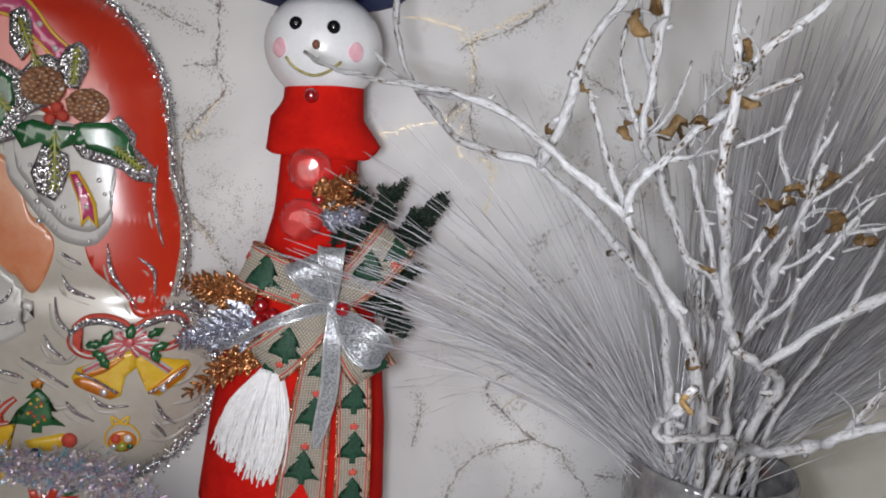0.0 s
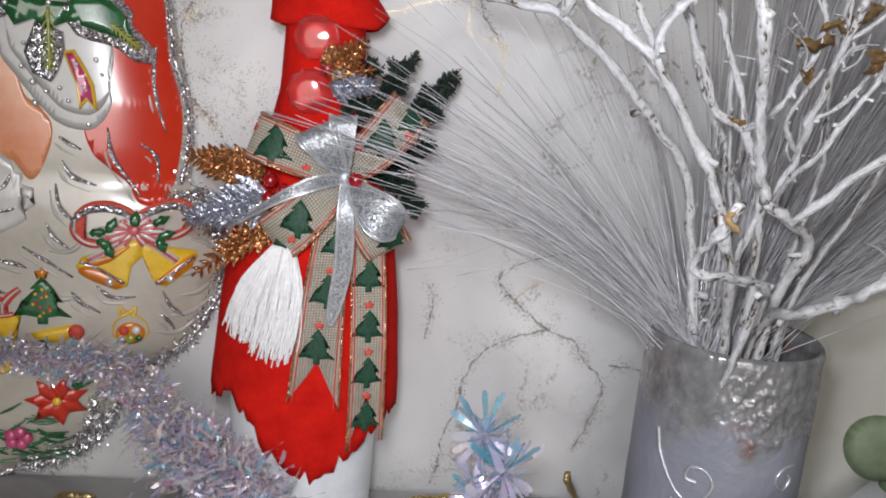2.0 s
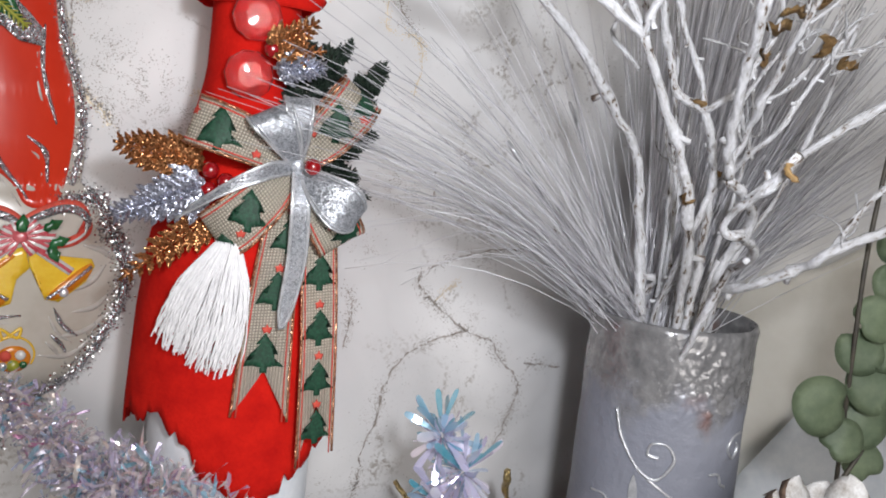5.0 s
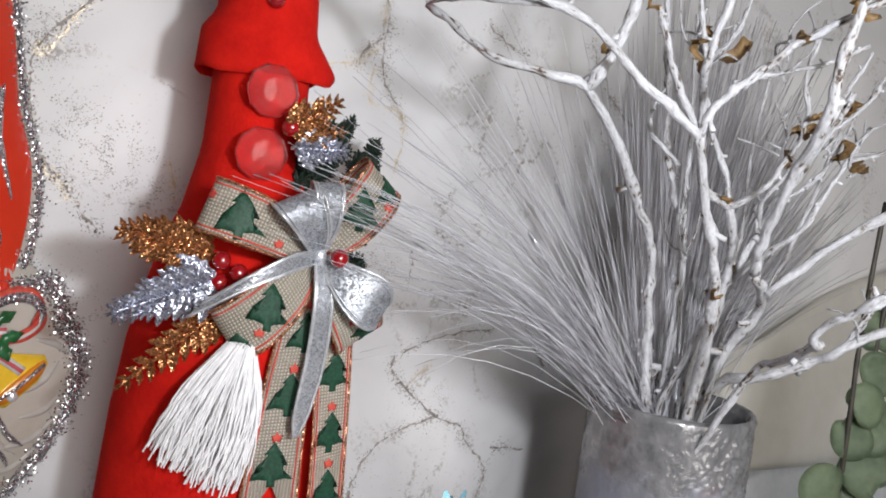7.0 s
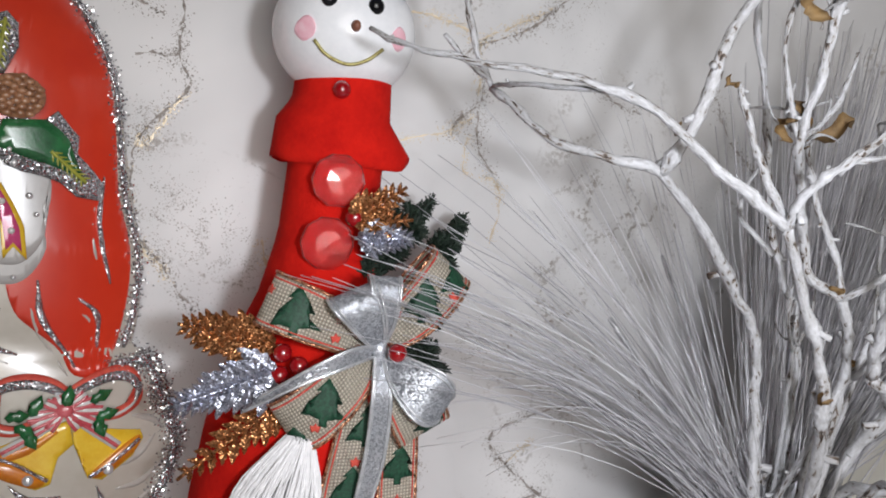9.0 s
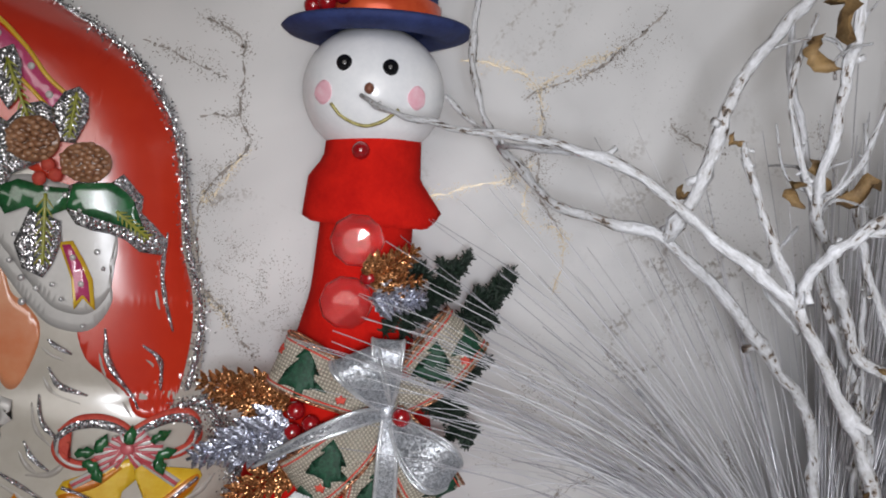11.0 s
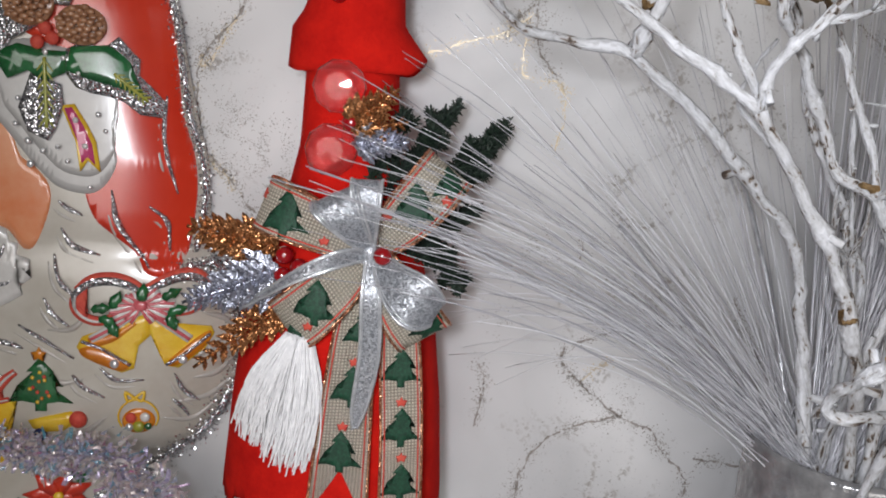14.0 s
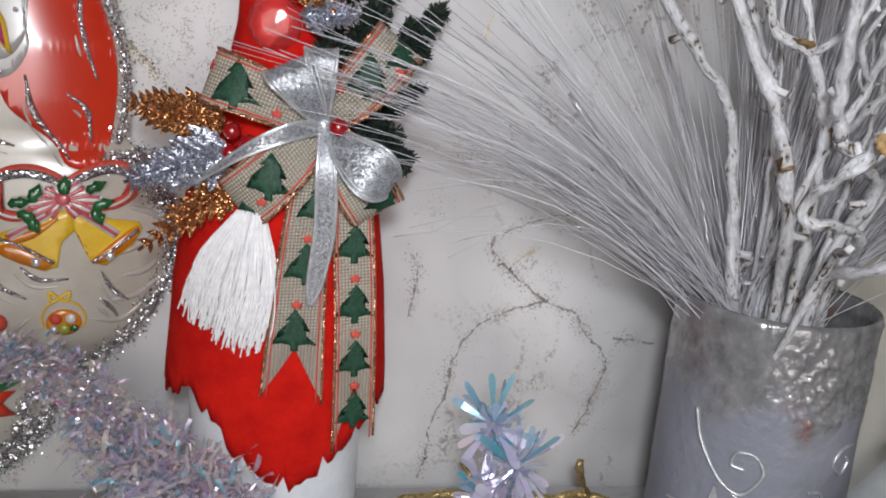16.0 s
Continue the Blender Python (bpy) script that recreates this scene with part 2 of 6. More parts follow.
M_VASE = crusted("grey_and_silver_vase")
M_SILVERLINE = simple("silver_paint_line", (0.42, 0.43, 0.45), (0.75, 0.76, 0.78), 200.0, 0.28, 0.6, 0.3)
M_BURLAP = woven("burlap", (0.46, 0.40, 0.31), (1.0, 0.94, 0.82), 0.0013)
M_TREEGREEN = simple("green_print", (0.0015, 0.017, 0.008), (0.012, 0.078, 0.038), 900.0, 0.6)
M_REDPRINT = simple("red_print", (0.50, 0.04, 0.03), (0.66, 0.10, 0.06), 300.0, 0.7)
M_COPPER = glitter("copper_glitter", (0.15, 0.055, 0.018), (0.66, 0.31, 0.13), 2400.0, 0.28)
M_SILVERGLIT = glitter("silver_glitter", (0.22, 0.22, 0.24), (0.92, 0.92, 0.95), 2200.0, 0.2)
M_GOLDGLIT = glitter("gold_glitter", (0.22, 0.15, 0.05), (0.85, 0.68, 0.34), 2400.0, 0.28)
M_COPPEREDGE = glitter("copper_wire_edge", (0.25, 0.08, 0.04), (0.75, 0.38, 0.22), 1800.0, 0.35)
M_ORGANZA = glitter("silver_organza", (0.40, 0.42, 0.46), (0.74, 0.76, 0.80), 1700.0, 0.38, 0.34, 0.45)
M_BERRY = simple("red_berry", (0.22, 0.003, 0.006), (0.34, 0.006, 0.01), 80.0, 0.1, 0.0, 0.0, coat=1.0)
M_GEM = clear_gem("clear_pink_gem", (1.0, 0.36, 0.36))
M_YARN = simple("white_yarn", (0.78, 0.77, 0.78), (0.93, 0.92, 0.92), 400.0, 0.9, 0.0, 0.3)
M_PINE = islands("green_needles", [(0.0, (0.005, 0.013, 0.008)), (0.6, (0.012, 0.030, 0.018)), (1.0, (0.035, 0.06, 0.038))], 0.55, 0.0)
M_STRAND = islands("silver_strands", [(0.0, (0.36, 0.35, 0.38)), (0.35, (0.66, 0.65, 0.69)), (0.7, (0.86, 0.855, 0.89)), (1.0, (0.97, 0.97, 0.99))], 0.3, 0.2)
M_TINSEL = filmy(islands("iridescent_tinsel", [(0.0, (0.86, 0.82, 0.80)), (0.25, (0.80, 0.66, 0.68)), (0.45, (0.58, 0.52, 0.84)), (0.62, (0.86, 0.76, 0.66)), (0.80, (0.56, 0.60, 0.84)), (0.92, (0.08, 0.48, 0.64)), (1.0, (0.70, 0.12, 0.38))], 0.16, 0.35, 0.8), 0.34)
M_TINSELBLUE = filmy(islands("blue_iridescent_tinsel", [(0.0, (0.88, 0.88, 0.94)), (0.25, (0.60, 0.58, 0.88)), (0.45, (0.90, 0.76, 0.80)), (0.58, (0.40, 0.62, 0.86)), (0.74, (0.04, 0.44, 0.58)), (1.0, (0.005, 0.28, 0.38))], 0.16, 0.3, 0.8), 0.28)
M_LEAFBROWN = simple("dry_brown_leaf", (0.13, 0.065, 0.025), (0.46, 0.30, 0.13), 150.0, 0.6, 0.0, 0.4)
M_SHEET = simple("cream_plastic", (0.46, 0.42, 0.355), (0.57, 0.54, 0.48), 22.0, 0.28, 0.0, 0.04, coat=1.0)
M_RED = simple("glossy_red_print", (0.60, 0.030, 0.012), (0.70, 0.050, 0.020), 16.0, 0.28, 0.0, 0.04, coat=1.0)
M_PEACH = simple("glossy_orange_print", (0.72, 0.20, 0.07), (0.80, 0.38, 0.20), 22.0, 0.25, 0.0, 0.05, coat=0.8)
M_WHITEPRINT = simple("glossy_white_print", (0.54, 0.53, 0.51), (0.70, 0.69, 0.67), 70.0, 0.25, 0.0, 0.2, coat=0.8)
M_POMPOM = simple("soft_white_print", (0.43, 0.42, 0.41), (0.54, 0.53, 0.515), 30.0, 0.35, 0.0, 0.03, coat=0.6)
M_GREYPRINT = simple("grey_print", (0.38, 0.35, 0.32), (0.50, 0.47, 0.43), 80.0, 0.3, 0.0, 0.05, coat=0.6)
M_MAGENTA = simple("magenta_print", (0.50, 0.03, 0.14), (0.66, 0.10, 0.25), 80.0, 0.25, coat=0.8)
M_PINKPRINT = simple("pink_red_print", (0.52, 0.06, 0.08), (0.68, 0.16, 0.18), 120.0, 0.25, coat=0.8)
M_YELLOW = simple("yellow_print", (0.75, 0.42, 0.015), (0.85, 0.58, 0.05), 90.0, 0.25, coat=0.8)
M_ORANGE = simple("orange_print", (0.55, 0.14, 0.01), (0.75, 0.28, 0.02), 90.0, 0.25, coat=0.8)
M_GREEN = simple("holly_green_print", (0.008, 0.06, 0.02), (0.03, 0.18, 0.06), 130.0, 0.25, coat=0.8)
M_LIME = simple("lime_print", (0.25, 0.28, 0.02), (0.42, 0.42, 0.06), 200.0, 0.3, coat=0.6)
M_CONEPRINT = simple("cone_brown_print", (0.18, 0.07, 0.03), (0.50, 0.26, 0.14), 260.0, 0.3, coat=0.6)
M_CRYSTAL = simple("crystal_bead", (0.75, 0.76, 0.78), (0.92, 0.93, 0.95), 200.0, 0.05, 0.6, 0.0)
M_FROST = simple("frosted_white_scale", (0.40, 0.36, 0.32), (0.84, 0.835, 0.82), 130.0, 0.7, 0.0, 0.5, 0.001)
M_SCALEDARK = simple("brown_scale_heart", (0.05, 0.03, 0.02), (0.20, 0.13, 0.09), 160.0, 0.7, 0.0, 0.5)
M_EUCA = simple("eucalyptus_leaf", (0.12, 0.165, 0.10), (0.25, 0.31, 0.19), 40.0, 0.5, 0.0, 0.15)
M_STEM = simple("dark_stem", (0.02, 0.018, 0.015), (0.06, 0.05, 0.035), 150.0, 0.6)
M_CLOTH = simple("cream_cloth", (0.80, 0.775, 0.70), (0.88, 0.86, 0.80), 14.0, 0.55, 0.0, 0.05)
M_VEIN = simple("grey_vein_print", (0.17, 0.145, 0.125), (0.42, 0.38, 0.35), 300.0, 0.6)
M_VEINGOLD = simple("gold_vein_print", (0.50, 0.40, 0.26), (0.74, 0.64, 0.48), 300.0, 0.4, 0.3)
M_FLAKE = islands("silver_flakes", [(0.0, (0.35, 0.35, 0.37)), (0.5, (0.70, 0.70, 0.72)), (1.0, (0.95, 0.95, 0.97))], 0.16, 0.9)
M_SILVERLEAF = glitter("silver_leaf_glitter", (0.20, 0.21, 0.26), (0.60, 0.62, 0.72), 2200.0, 0.3, 0.6)


# ---- building helpers ----
def finish(bm, name, mat, smooth=True):
    me = bpy.data.meshes.new(name)
    bm.normal_update()
    bm.to_mesh(me)
    bm.free()
    for m in mat if isinstance(mat, (list, tuple)) else [mat]:
        me.materials.append(m)
    if smooth:
        me.shade_smooth()
    return me


def part(name, bm, mat, parent=None, label="", smooth=True):
    ob = new(name, finish(bm, name, mat, smooth))
    if parent is not None:
        ob.parent = parent
        if parent.type == "EMPTY":
            ob.matrix_parent_inverse = Matrix.Translation(-parent.location)
    if label:
        ob["label"] = label
    return ob


def thing(name, label, category, group="", kind="", at=(0, 0, 0)):
    e = new(name)
    e.empty_display_size = 0.01
    e.location = at
    return tagged(e, label, category, group, kind)


def spline(points, steps=6):
    """A smooth line through the points (Catmull-Rom), any number of values a point."""
    p = [np.array(q, float) for q in points]
    p = [2 * p[0] - p[1]] + p + [2 * p[-1] - p[-2]]
    out = []
    for i in range(1, len(p) - 2):
        for k in range(steps):
            u = k / steps
            a, b, c, d = p[i - 1:i + 3]
            out.append(0.5 * (2 * b + (c - a) * u + (2 * a - 5 * b + 4 * c - d) * u * u + (3 * b - a - 3 * c + d) * u ** 3))
    return out + [p[-2]]


def tube(bm, line, radii, sides=8, rough=0.0, cap=True):
    """Sweep a ring along a line of points; rough: uneven thickness."""
    line = [Vector(q[:3]) for q in line]
    rings, side = [], None
    for i, q in enumerate(line):
        way = (line[min(i + 1, len(line) - 1)] - line[max(i - 1, 0)]).normalized()
        if side is None:
            side = way.orthogonal().normalized()
        side = (side - way * side.dot(way)).normalized()
        up = way.cross(side)
        r = radii[i] if hasattr(radii, "__len__") else radii
        ring = []
        for k in range(sides):
            a = 2 * math.pi * k / sides
            d = side * math.cos(a) + up * math.sin(a)
            rr = r * (1 + rough * noise.noise((q + d * r) * 180))
            ring.append(bm.verts.new(q + d * rr))
        rings.append(ring)
    for a, b in zip(rings, rings[1:]):
        for k in range(sides):
            bm.faces.new((a[k], a[(k + 1) % sides], b[(k + 1) % sides], b[k]))
    if cap:
        bm.faces.new(rings[0][::-1])
        bm.faces.new(rings[-1])
    return bm


def revolve(profile, sides=48, centre=(0, 0, 0), squash=1.0, wobble=0.0):
    """A turned body from (radius, height) pairs; closed at radius 0."""
    bm = bmesh.new()
    c, rows = Vector(centre), []
    for r, h in profile:
        if r < 1e-6:
            rows.append([bm.verts.new(c + Vector((0, 0, h)))])
            continue
        row = []
        for k in range(sides):
            a = 2 * math.pi * k / sides
            rr = r * (1 + wobble * noise.noise(Vector((math.cos(a) * 2, math.sin(a) * 2, h * 60))))
            row.append(bm.verts.new(c + Vector((rr * math.cos(a), squash * rr * math.sin(a), h))))
        rows.append(row)
    for a, b in zip(rows, rows[1:]):
        for k in range(sides):
            j = (k + 1) % sides
            if len(a) == 1:
                bm.faces.new((a[0], b[j], b[k]))
            elif len(b) == 1:
                bm.faces.new((a[k], a[j], b[0]))
            else:
                bm.faces.new((a[k], a[j], b[j], b[k]))
    bmesh.ops.recalc_face_normals(bm, faces=bm.faces)
    return bm


def ball(bm, centre, r, u=14, v=9, squash=(1, 1, 1), mat=0):
    m = Matrix.Translation(centre) @ Matrix.Diagonal((*squash, 1))
    g = bmesh.ops.create_uvsphere(bm, u_segments=u, v_segments=v, radius=r, matrix=m)
    for f in {f for q in g["verts"] for f in q.link_faces}:
        f.material_index = mat
    return bm


def block(bm, lo, hi, bev=0.0):
    lo, hi = Vector(lo), Vector(hi)
    g = bmesh.ops.create_cube(bm, size=1, matrix=Matrix.Translation((lo + hi) / 2) @ Matrix.Diagonal((*(hi - lo), 1)))
    if bev:
        bmesh.ops.bevel(bm, geom=list({e for q in g["verts"] for e in q.link_edges}), offset=bev, segments=3, affect="EDGES")
    return bm


# ---- the setting ----
WALL_Y = 0.4575


def setting():
    wall = part("wall_north", block(bmesh.new(), (-1.6, WALL_Y, -0.75), (1.6, WALL_Y + 0.1, 1.9)), M_WALL, None, "off-white marble wallpaper with grey veins and gold threads", False)
    tagged(wall, category="wall", kind="structure")
    # Added walls, ceiling and floor out of view; their grey limits bounced light.
    for name, lo, hi in (("wall_south", (-1.6, -2.0, -0.75), (1.6, -1.9, 1.9)), ("wall_west", (-1.7, -2.0, -0.75), (-1.6, 0.56, 1.9)), ("wall_east", (1.6, -2.0, -0.75), (1.7, 0.56, 1.9))):
        tagged(part(name, block(bmesh.new(), lo, hi), M_PLASTER, None, "plain grey wall out of view, toned down to cut bounced light", False), category="wall", kind="structure")
    tagged(part("ceiling", block(bmesh.new(), (-1.7, -2.0, 1.9), (1.7, 0.56, 2.0)), M_PLASTER, None, "plain grey ceiling out of view, toned down to cut bounced light", False), category="ceiling", kind="structure")
    tagged(part("floor", block(bmesh.new(), (-1.7, -2.0, -0.85), (1.7, 0.56, -0.75)), M_PLASTER, None, "plain grey floor out of view, toned down to cut bounced light", False), category="floor", kind="structure")
    shelf = part("marble_shelf", block(bmesh.new(), (-0.9, -0.06, -0.03), (0.9, WALL_Y - 0.001, 0.0), 0.004), M_TABLE, None, "", False)
    tagged(shelf, "grey and white marbled shelf against the wallpaper", "shelf", kind="structure")
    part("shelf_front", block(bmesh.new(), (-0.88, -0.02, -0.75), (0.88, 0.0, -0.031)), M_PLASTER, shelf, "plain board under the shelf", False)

    return wall


WALL = setting()


def vein(points, mat, label, core=0.0006, spread=0.0035, specks=9, seed=0):
    """A printed vein: a broken thread with specks scattered beside it, laid on the wallpaper."""
    rng = random.Random(seed)
    ln = spline([np.array(p) / 1000 for p in points], 12)
    verts, faces = [], []

    def fleck(x, z, r):
        n0, k = len(verts), rng.choice((4, 5, 6))
        a0 = rng.uniform(0, 6)
        for i in range(k):
            a = a0 + 6.283 * i / k
            q = r * rng.uniform(0.55, 1.35)
            verts.append((x + q * math.cos(a), WALL_Y - 0.00025, z + q * math.sin(a)))
        faces.append(tuple(range(n0, n0 + k)))

    n = len(ln)
    sides = []
    for i, (x, z) in enumerate(ln):
        dx, dz = ln[min(i + 1, n - 1)] - ln[max(i - 1, 0)]
        k = max(1e-6, math.hypot(dx, dz))
        w = core * max(0.12, 0.55 + 1.3 * noise.noise(Vector((x * 330, seed, z * 330))))
        j = 0.0016 * noise.noise(Vector((x * 150, seed + 5, z * 150)))
        sides.append(((x - dz / k * (w + j), WALL_Y - 0.00022, z + dx / k * (w + j)), (x + dz / k * (w - j), WALL_Y - 0.00022, z - dx / k * (w - j))))
    for (a, b), (c, d) in zip(sides, sides[1:]):
        if rng.random() < 0.9:
            n0 = len(verts)
            verts.extend((a, b, d, c))
            faces.append((n0, n0 + 1, n0 + 2, n0 + 3))
    for (x0, z0), (x1, z1) in zip(ln, ln[1:]):
        d = math.hypot(x1 - x0, z1 - z0)
        heavy = 0.5 + noise.noise(Vector((x0 * 70, seed, z0 * 70)))
        for _ in range(max(1, int(d / 0.00042))):
            t = rng.random()
            if rng.random() < 0.12 + 0.4 * heavy:
                w = noise.noise(Vector((x0 * 260, 4, z0 * 260))) * 0.0013
                fleck(x0 + (x1 - x0) * t + w + rng.gauss(0, core * 0.7), z0 + (z1 - z0) * t + w + rng.gauss(0, core * 0.7), core * rng.uniform(0.35, 1.0))
        for _ in range(int(specks * d * 1000 * 0.35 * max(0, heavy))):
            fleck(x0 + rng.gauss(0, spread), z0 + rng.gauss(0, spread), rng.uniform(0.0001, 0.00042))
    me = bpy.data.meshes.new("printed_vein")
    me.from_pydata(verts, [], faces)
    me.materials.append(mat)
    ob = new("printed_vein", me)
    ob.parent = WALL
    tagged(ob, label, kind="stuff")


GREY_VEINS = (((75, 140), (74, 132), (84, 122), (106, 106), (122, 100), (128, 90), (140, 79), (143, 69), (139, 54), (132, 36), (129, 30)), ((106, 106), (86, 100), (71, 92), (61, 78), (57, 67), (56, 53), (49, 35), (48, 18), (44, 3)),
              ((32, 130), (36, 121), (35, 109), (33, 96)), ((79, 142), (93, 148), (111, 153), (138, 156)), ((-95, 339), (-94, 323), (-94, 305), (-88, 293), (-96, 282), (-108, 265), (-109, 244), (-105, 226), (-92, 211), (-85, 200), (-77, 193)),
              ((-140, 334), (-126, 330), (-113, 325), (-102, 321)), ((-112, 302), (-103, 304), (-94, 305)), ((44, 327), (48, 311), (46, 297), (51, 278), (60, 270)), ((45, 302), (36, 294), (34, 286)), ((108, 322), (122, 315), (137, 312)),
              ((77, 197), (78, 188), (77, 176)), ((155, 171), (160, 159), (179, 131)), ((99, 375), (81, 356), (65, 342), (49, 335), (36, 327)), ((-113, 347), (-99, 342), (-96, 335)), ((146, 86), (157, 85), (170, 84)), ((180, 330), (200, 300), (240, 280), (300, 290)))
GOLD_VEINS = (((-89, 288), (-94, 283), (-101, 270), (-107, 264), (-108, 269)), ((-111, 254), (-111, 242), (-107, 226), (-101, 218), (-94, 212), (-92, 206)), ((-52, 227), (-49, 216), (-46, 205)), ((4, 342), (25, 341), (38, 336), (45, 325), (45, 309)), ((43, 334), (56, 342), (80, 356)),
              ((-3, 276), (15, 283), (33, 289), (44, 298)), ((43, 287), (43, 271), (59, 267), (63, 257), (61, 236)), ((84, 122), (90, 129), (99, 136)))
for i, v in enumerate(GREY_VEINS):
    vein(v, M_VEIN, "broken grey-brown marble vein", 0.00065, 0.0024, 40, i)
for i, v in enumerate(GOLD_VEINS):
    vein(v, M_VEINGOLD, "thin gold marble thread", 0.0005, 0.0018, 36, 40 + i)


def speck_cloud(x, z, r, seed):
    """Fine dark printed specks, dense in the middle and broken into wisps."""
    rng = random.Random(seed)
    verts, faces = [], []
    for _ in range(int(r * r * 4.2)):
        u, w = x + rng.gauss(0, r * 0.62), z + rng.gauss(0, r * 0.62)
        if noise.noise(Vector((u * 0.16, seed * 0.1, w * 0.16))) + rng.uniform(-0.35, 0.35) < 0.05:
            continue
        n0, k, q = len(verts), rng.choice((3, 4, 5)), rng.uniform(0.00009, 0.00034)
        a0 = rng.uniform(0, 6)
        for i in range(k):
            a = a0 + 6.283 * i / k
            verts.append((u / 1000 + q * rng.uniform(0.6, 1.4) * math.cos(a), WALL_Y - 0.0003, w / 1000 + q * rng.uniform(0.6, 1.4) * math.sin(a)))
        faces.append(tuple(range(n0, n0 + k)))
    me = bpy.data.meshes.new("printed_specks")
    me.from_pydata(verts, [], faces)
    me.materials.append(M_VEIN)
    ob = new("printed_specks", me)
    ob.parent = WALL
    tagged(ob, "cloud of fine dark specks", kind="stuff")


for i, (x, z, r) in enumerate(((-84, 229, 16), (-97, 240, 13), (-68, 222, 14), (-53, 211, 10), (-102, 276, 10), (95, 366, 11), (-104, 267, 8), (56, 182, 12), (108, 120, 6), (138, 54, 9), (52, 57, 7), (60, 187, 13), (-78, 155, 10), (42, 152, 8), (80, 350, 10), (36, 290, 7), (50, 300, 8), (20, 14, 8), (90, 10, 9), (-115, 328, 7), (-95, 300, 6), (135, 40, 7), (128, 95, 6), (110, 150, 9))):
    speck_cloud(x, z, r, 80 + i)


def mm(*pairs):
    """Millimetre pairs to metres."""
    return [(a / 1000, b / 1000) for a, b in pairs]


def filled(points, longest=0.004):
    """A flat patch in the x-z plane, filled with small triangles."""
    bm = bmesh.new()
    bm.faces.new([bm.verts.new((x, 0, z)) for x, z in points])
    bmesh.ops.triangulate(bm, faces=bm.faces[:])
    for _ in range(6):
        far = [e for e in bm.edges if e.calc_length() > longest]
        if not far:
            break
        bmesh.ops.subdivide_edges(bm, edges=far, cuts=1)
        bmesh.ops.triangulate(bm, faces=[f for f in bm.faces if len(f.verts) > 3])
    return bm


def thickened(bm, back):
    """Give an open sheet a rim that runs back by the given vector."""
    rim = [e for e in bm.edges if e.is_boundary]
    g = bmesh.ops.extrude_edge_only(bm, edges=rim)
    bmesh.ops.translate(bm, verts=[q for q in g["geom"] if isinstance(q, bmesh.types.BMVert)], vec=back)
    return bm


# ---- bottle dressed as a snowman ----
BX, BY = -0.031, 0.406


def coat_radius(z):
    """Half width of the felt coat at a height."""
    return float(np.interp(z, (0.05, 0.09, 0.13, 0.16, 0.197, 0.21, 0.235, 0.26, 0.30), (0.0485, 0.0475, 0.0445, 0.0405, 0.031, 0.0255, 0.0200, 0.0190, 0.0185)))


def coat_front(x, z):
    """Depth of the coat's front face."""
    r = coat_radius(z)
    s = max(-0.98, min(0.98, (x - BX) / r))
    return BY - (min(r, 0.0385) + 0.001) * math.sqrt(1 - s * s)


def felt_sheet(top, hem, width, depth, n, rows_n, folds):
    bm = bmesh.new()
    rows = []
    for i in range(rows_n):
        row = []
        for k in range(n):
            a = 2 * math.pi * k / n
            s, f = math.cos(a), -math.sin(a)
            z = top + (hem(s, f, k) - top) * i / (rows_n - 1)
            fold = 1 + folds * noise.noise(Vector((s * 3, f * 3, z * 14)))
            row.append(bm.verts.new((BX + width(z, s, f) * s * fold, BY - depth(z) * f * fold, z)))
        rows.append(row)
    for p, q in zip(rows, rows[1:]):
        for k in range(n):
            bm.faces.new((p[k], p[(k + 1) % n], q[(k + 1) % n], q[k]))
    bmesh.ops.recalc_face_normals(bm, faces=bm.faces)
    bmesh.ops.solidify(bm, geom=bm.faces[:], thickness=0.0011)
    return bm


def ribbon(name, rows, mat, parent, label="", thick=0.0005, nu=8, edge=None, notch=0.0):
    """A strip through rows of (centre x y z, half width x y z) in millimetres. Returns the mapping (u, v) -> place."""
    rows = [np.array(r, float) / 1000 for r in rows]
    line = spline(rows, 8)
    n = len(line)

    def place(u, v):
        v = max(0.0, min(n - 1.001, v))
        i = int(v)
        q = line[i] + (line[i + 1] - line[i]) * (v - i)
        return Vector(q[:3] + u * q[3:])

    bm = bmesh.new()
    uv = bm.loops.layers.uv.new("UVMap")
    run, runs = 0.0, []
    for i in range(n):
        runs.append(run)
        if i + 1 < n:
            run += float(np.linalg.norm(line[i + 1][:3] - line[i][:3]))
    grid, where = [], {}
    for i in range(n):
        row = []
        for k in range(nu + 1):
            u = 2 * k / nu - 1
            cut = notch * (1 - abs(u)) * max(0.0, (i - (n - 9)) / 8) if notch else 0.0
            q = bm.verts.new(place(u, i - cut * 8))
            where[q] = (u * float(np.linalg.norm(line[i][3:])), runs[i])
            row.append(q)
        grid.append(row)
    for i in range(n - 1):
        for k in range(nu):
            f = bm.faces.new((grid[i][k], grid[i][k + 1], grid[i + 1][k + 1], grid[i + 1][k]))
            for lp in f.loops:
                lp[uv].uv = where[lp.vert]
    bmesh.ops.solidify(bm, geom=bm.faces[:], thickness=thick)
    ob = part(name, bm, mat, parent, label)
    if edge:
        for u in (-0.96, 0.96):
            part("red_thread", tube(bmesh.new(), [place(0.82 * u, i) + Vector((0, -0.0003, 0)) for i in range(n)], 0.00035, 5, 0.3), M_REDPRINT if edge is M_COPPEREDGE else edge, ob, "thin thread woven beside the edge")
            part("wire_edge", tube(bmesh.new(), [place(u, i) for i in range(n)], 0.0006, 6, 0.3), edge, ob, "copper thread along the edge")
    return place, n, ob


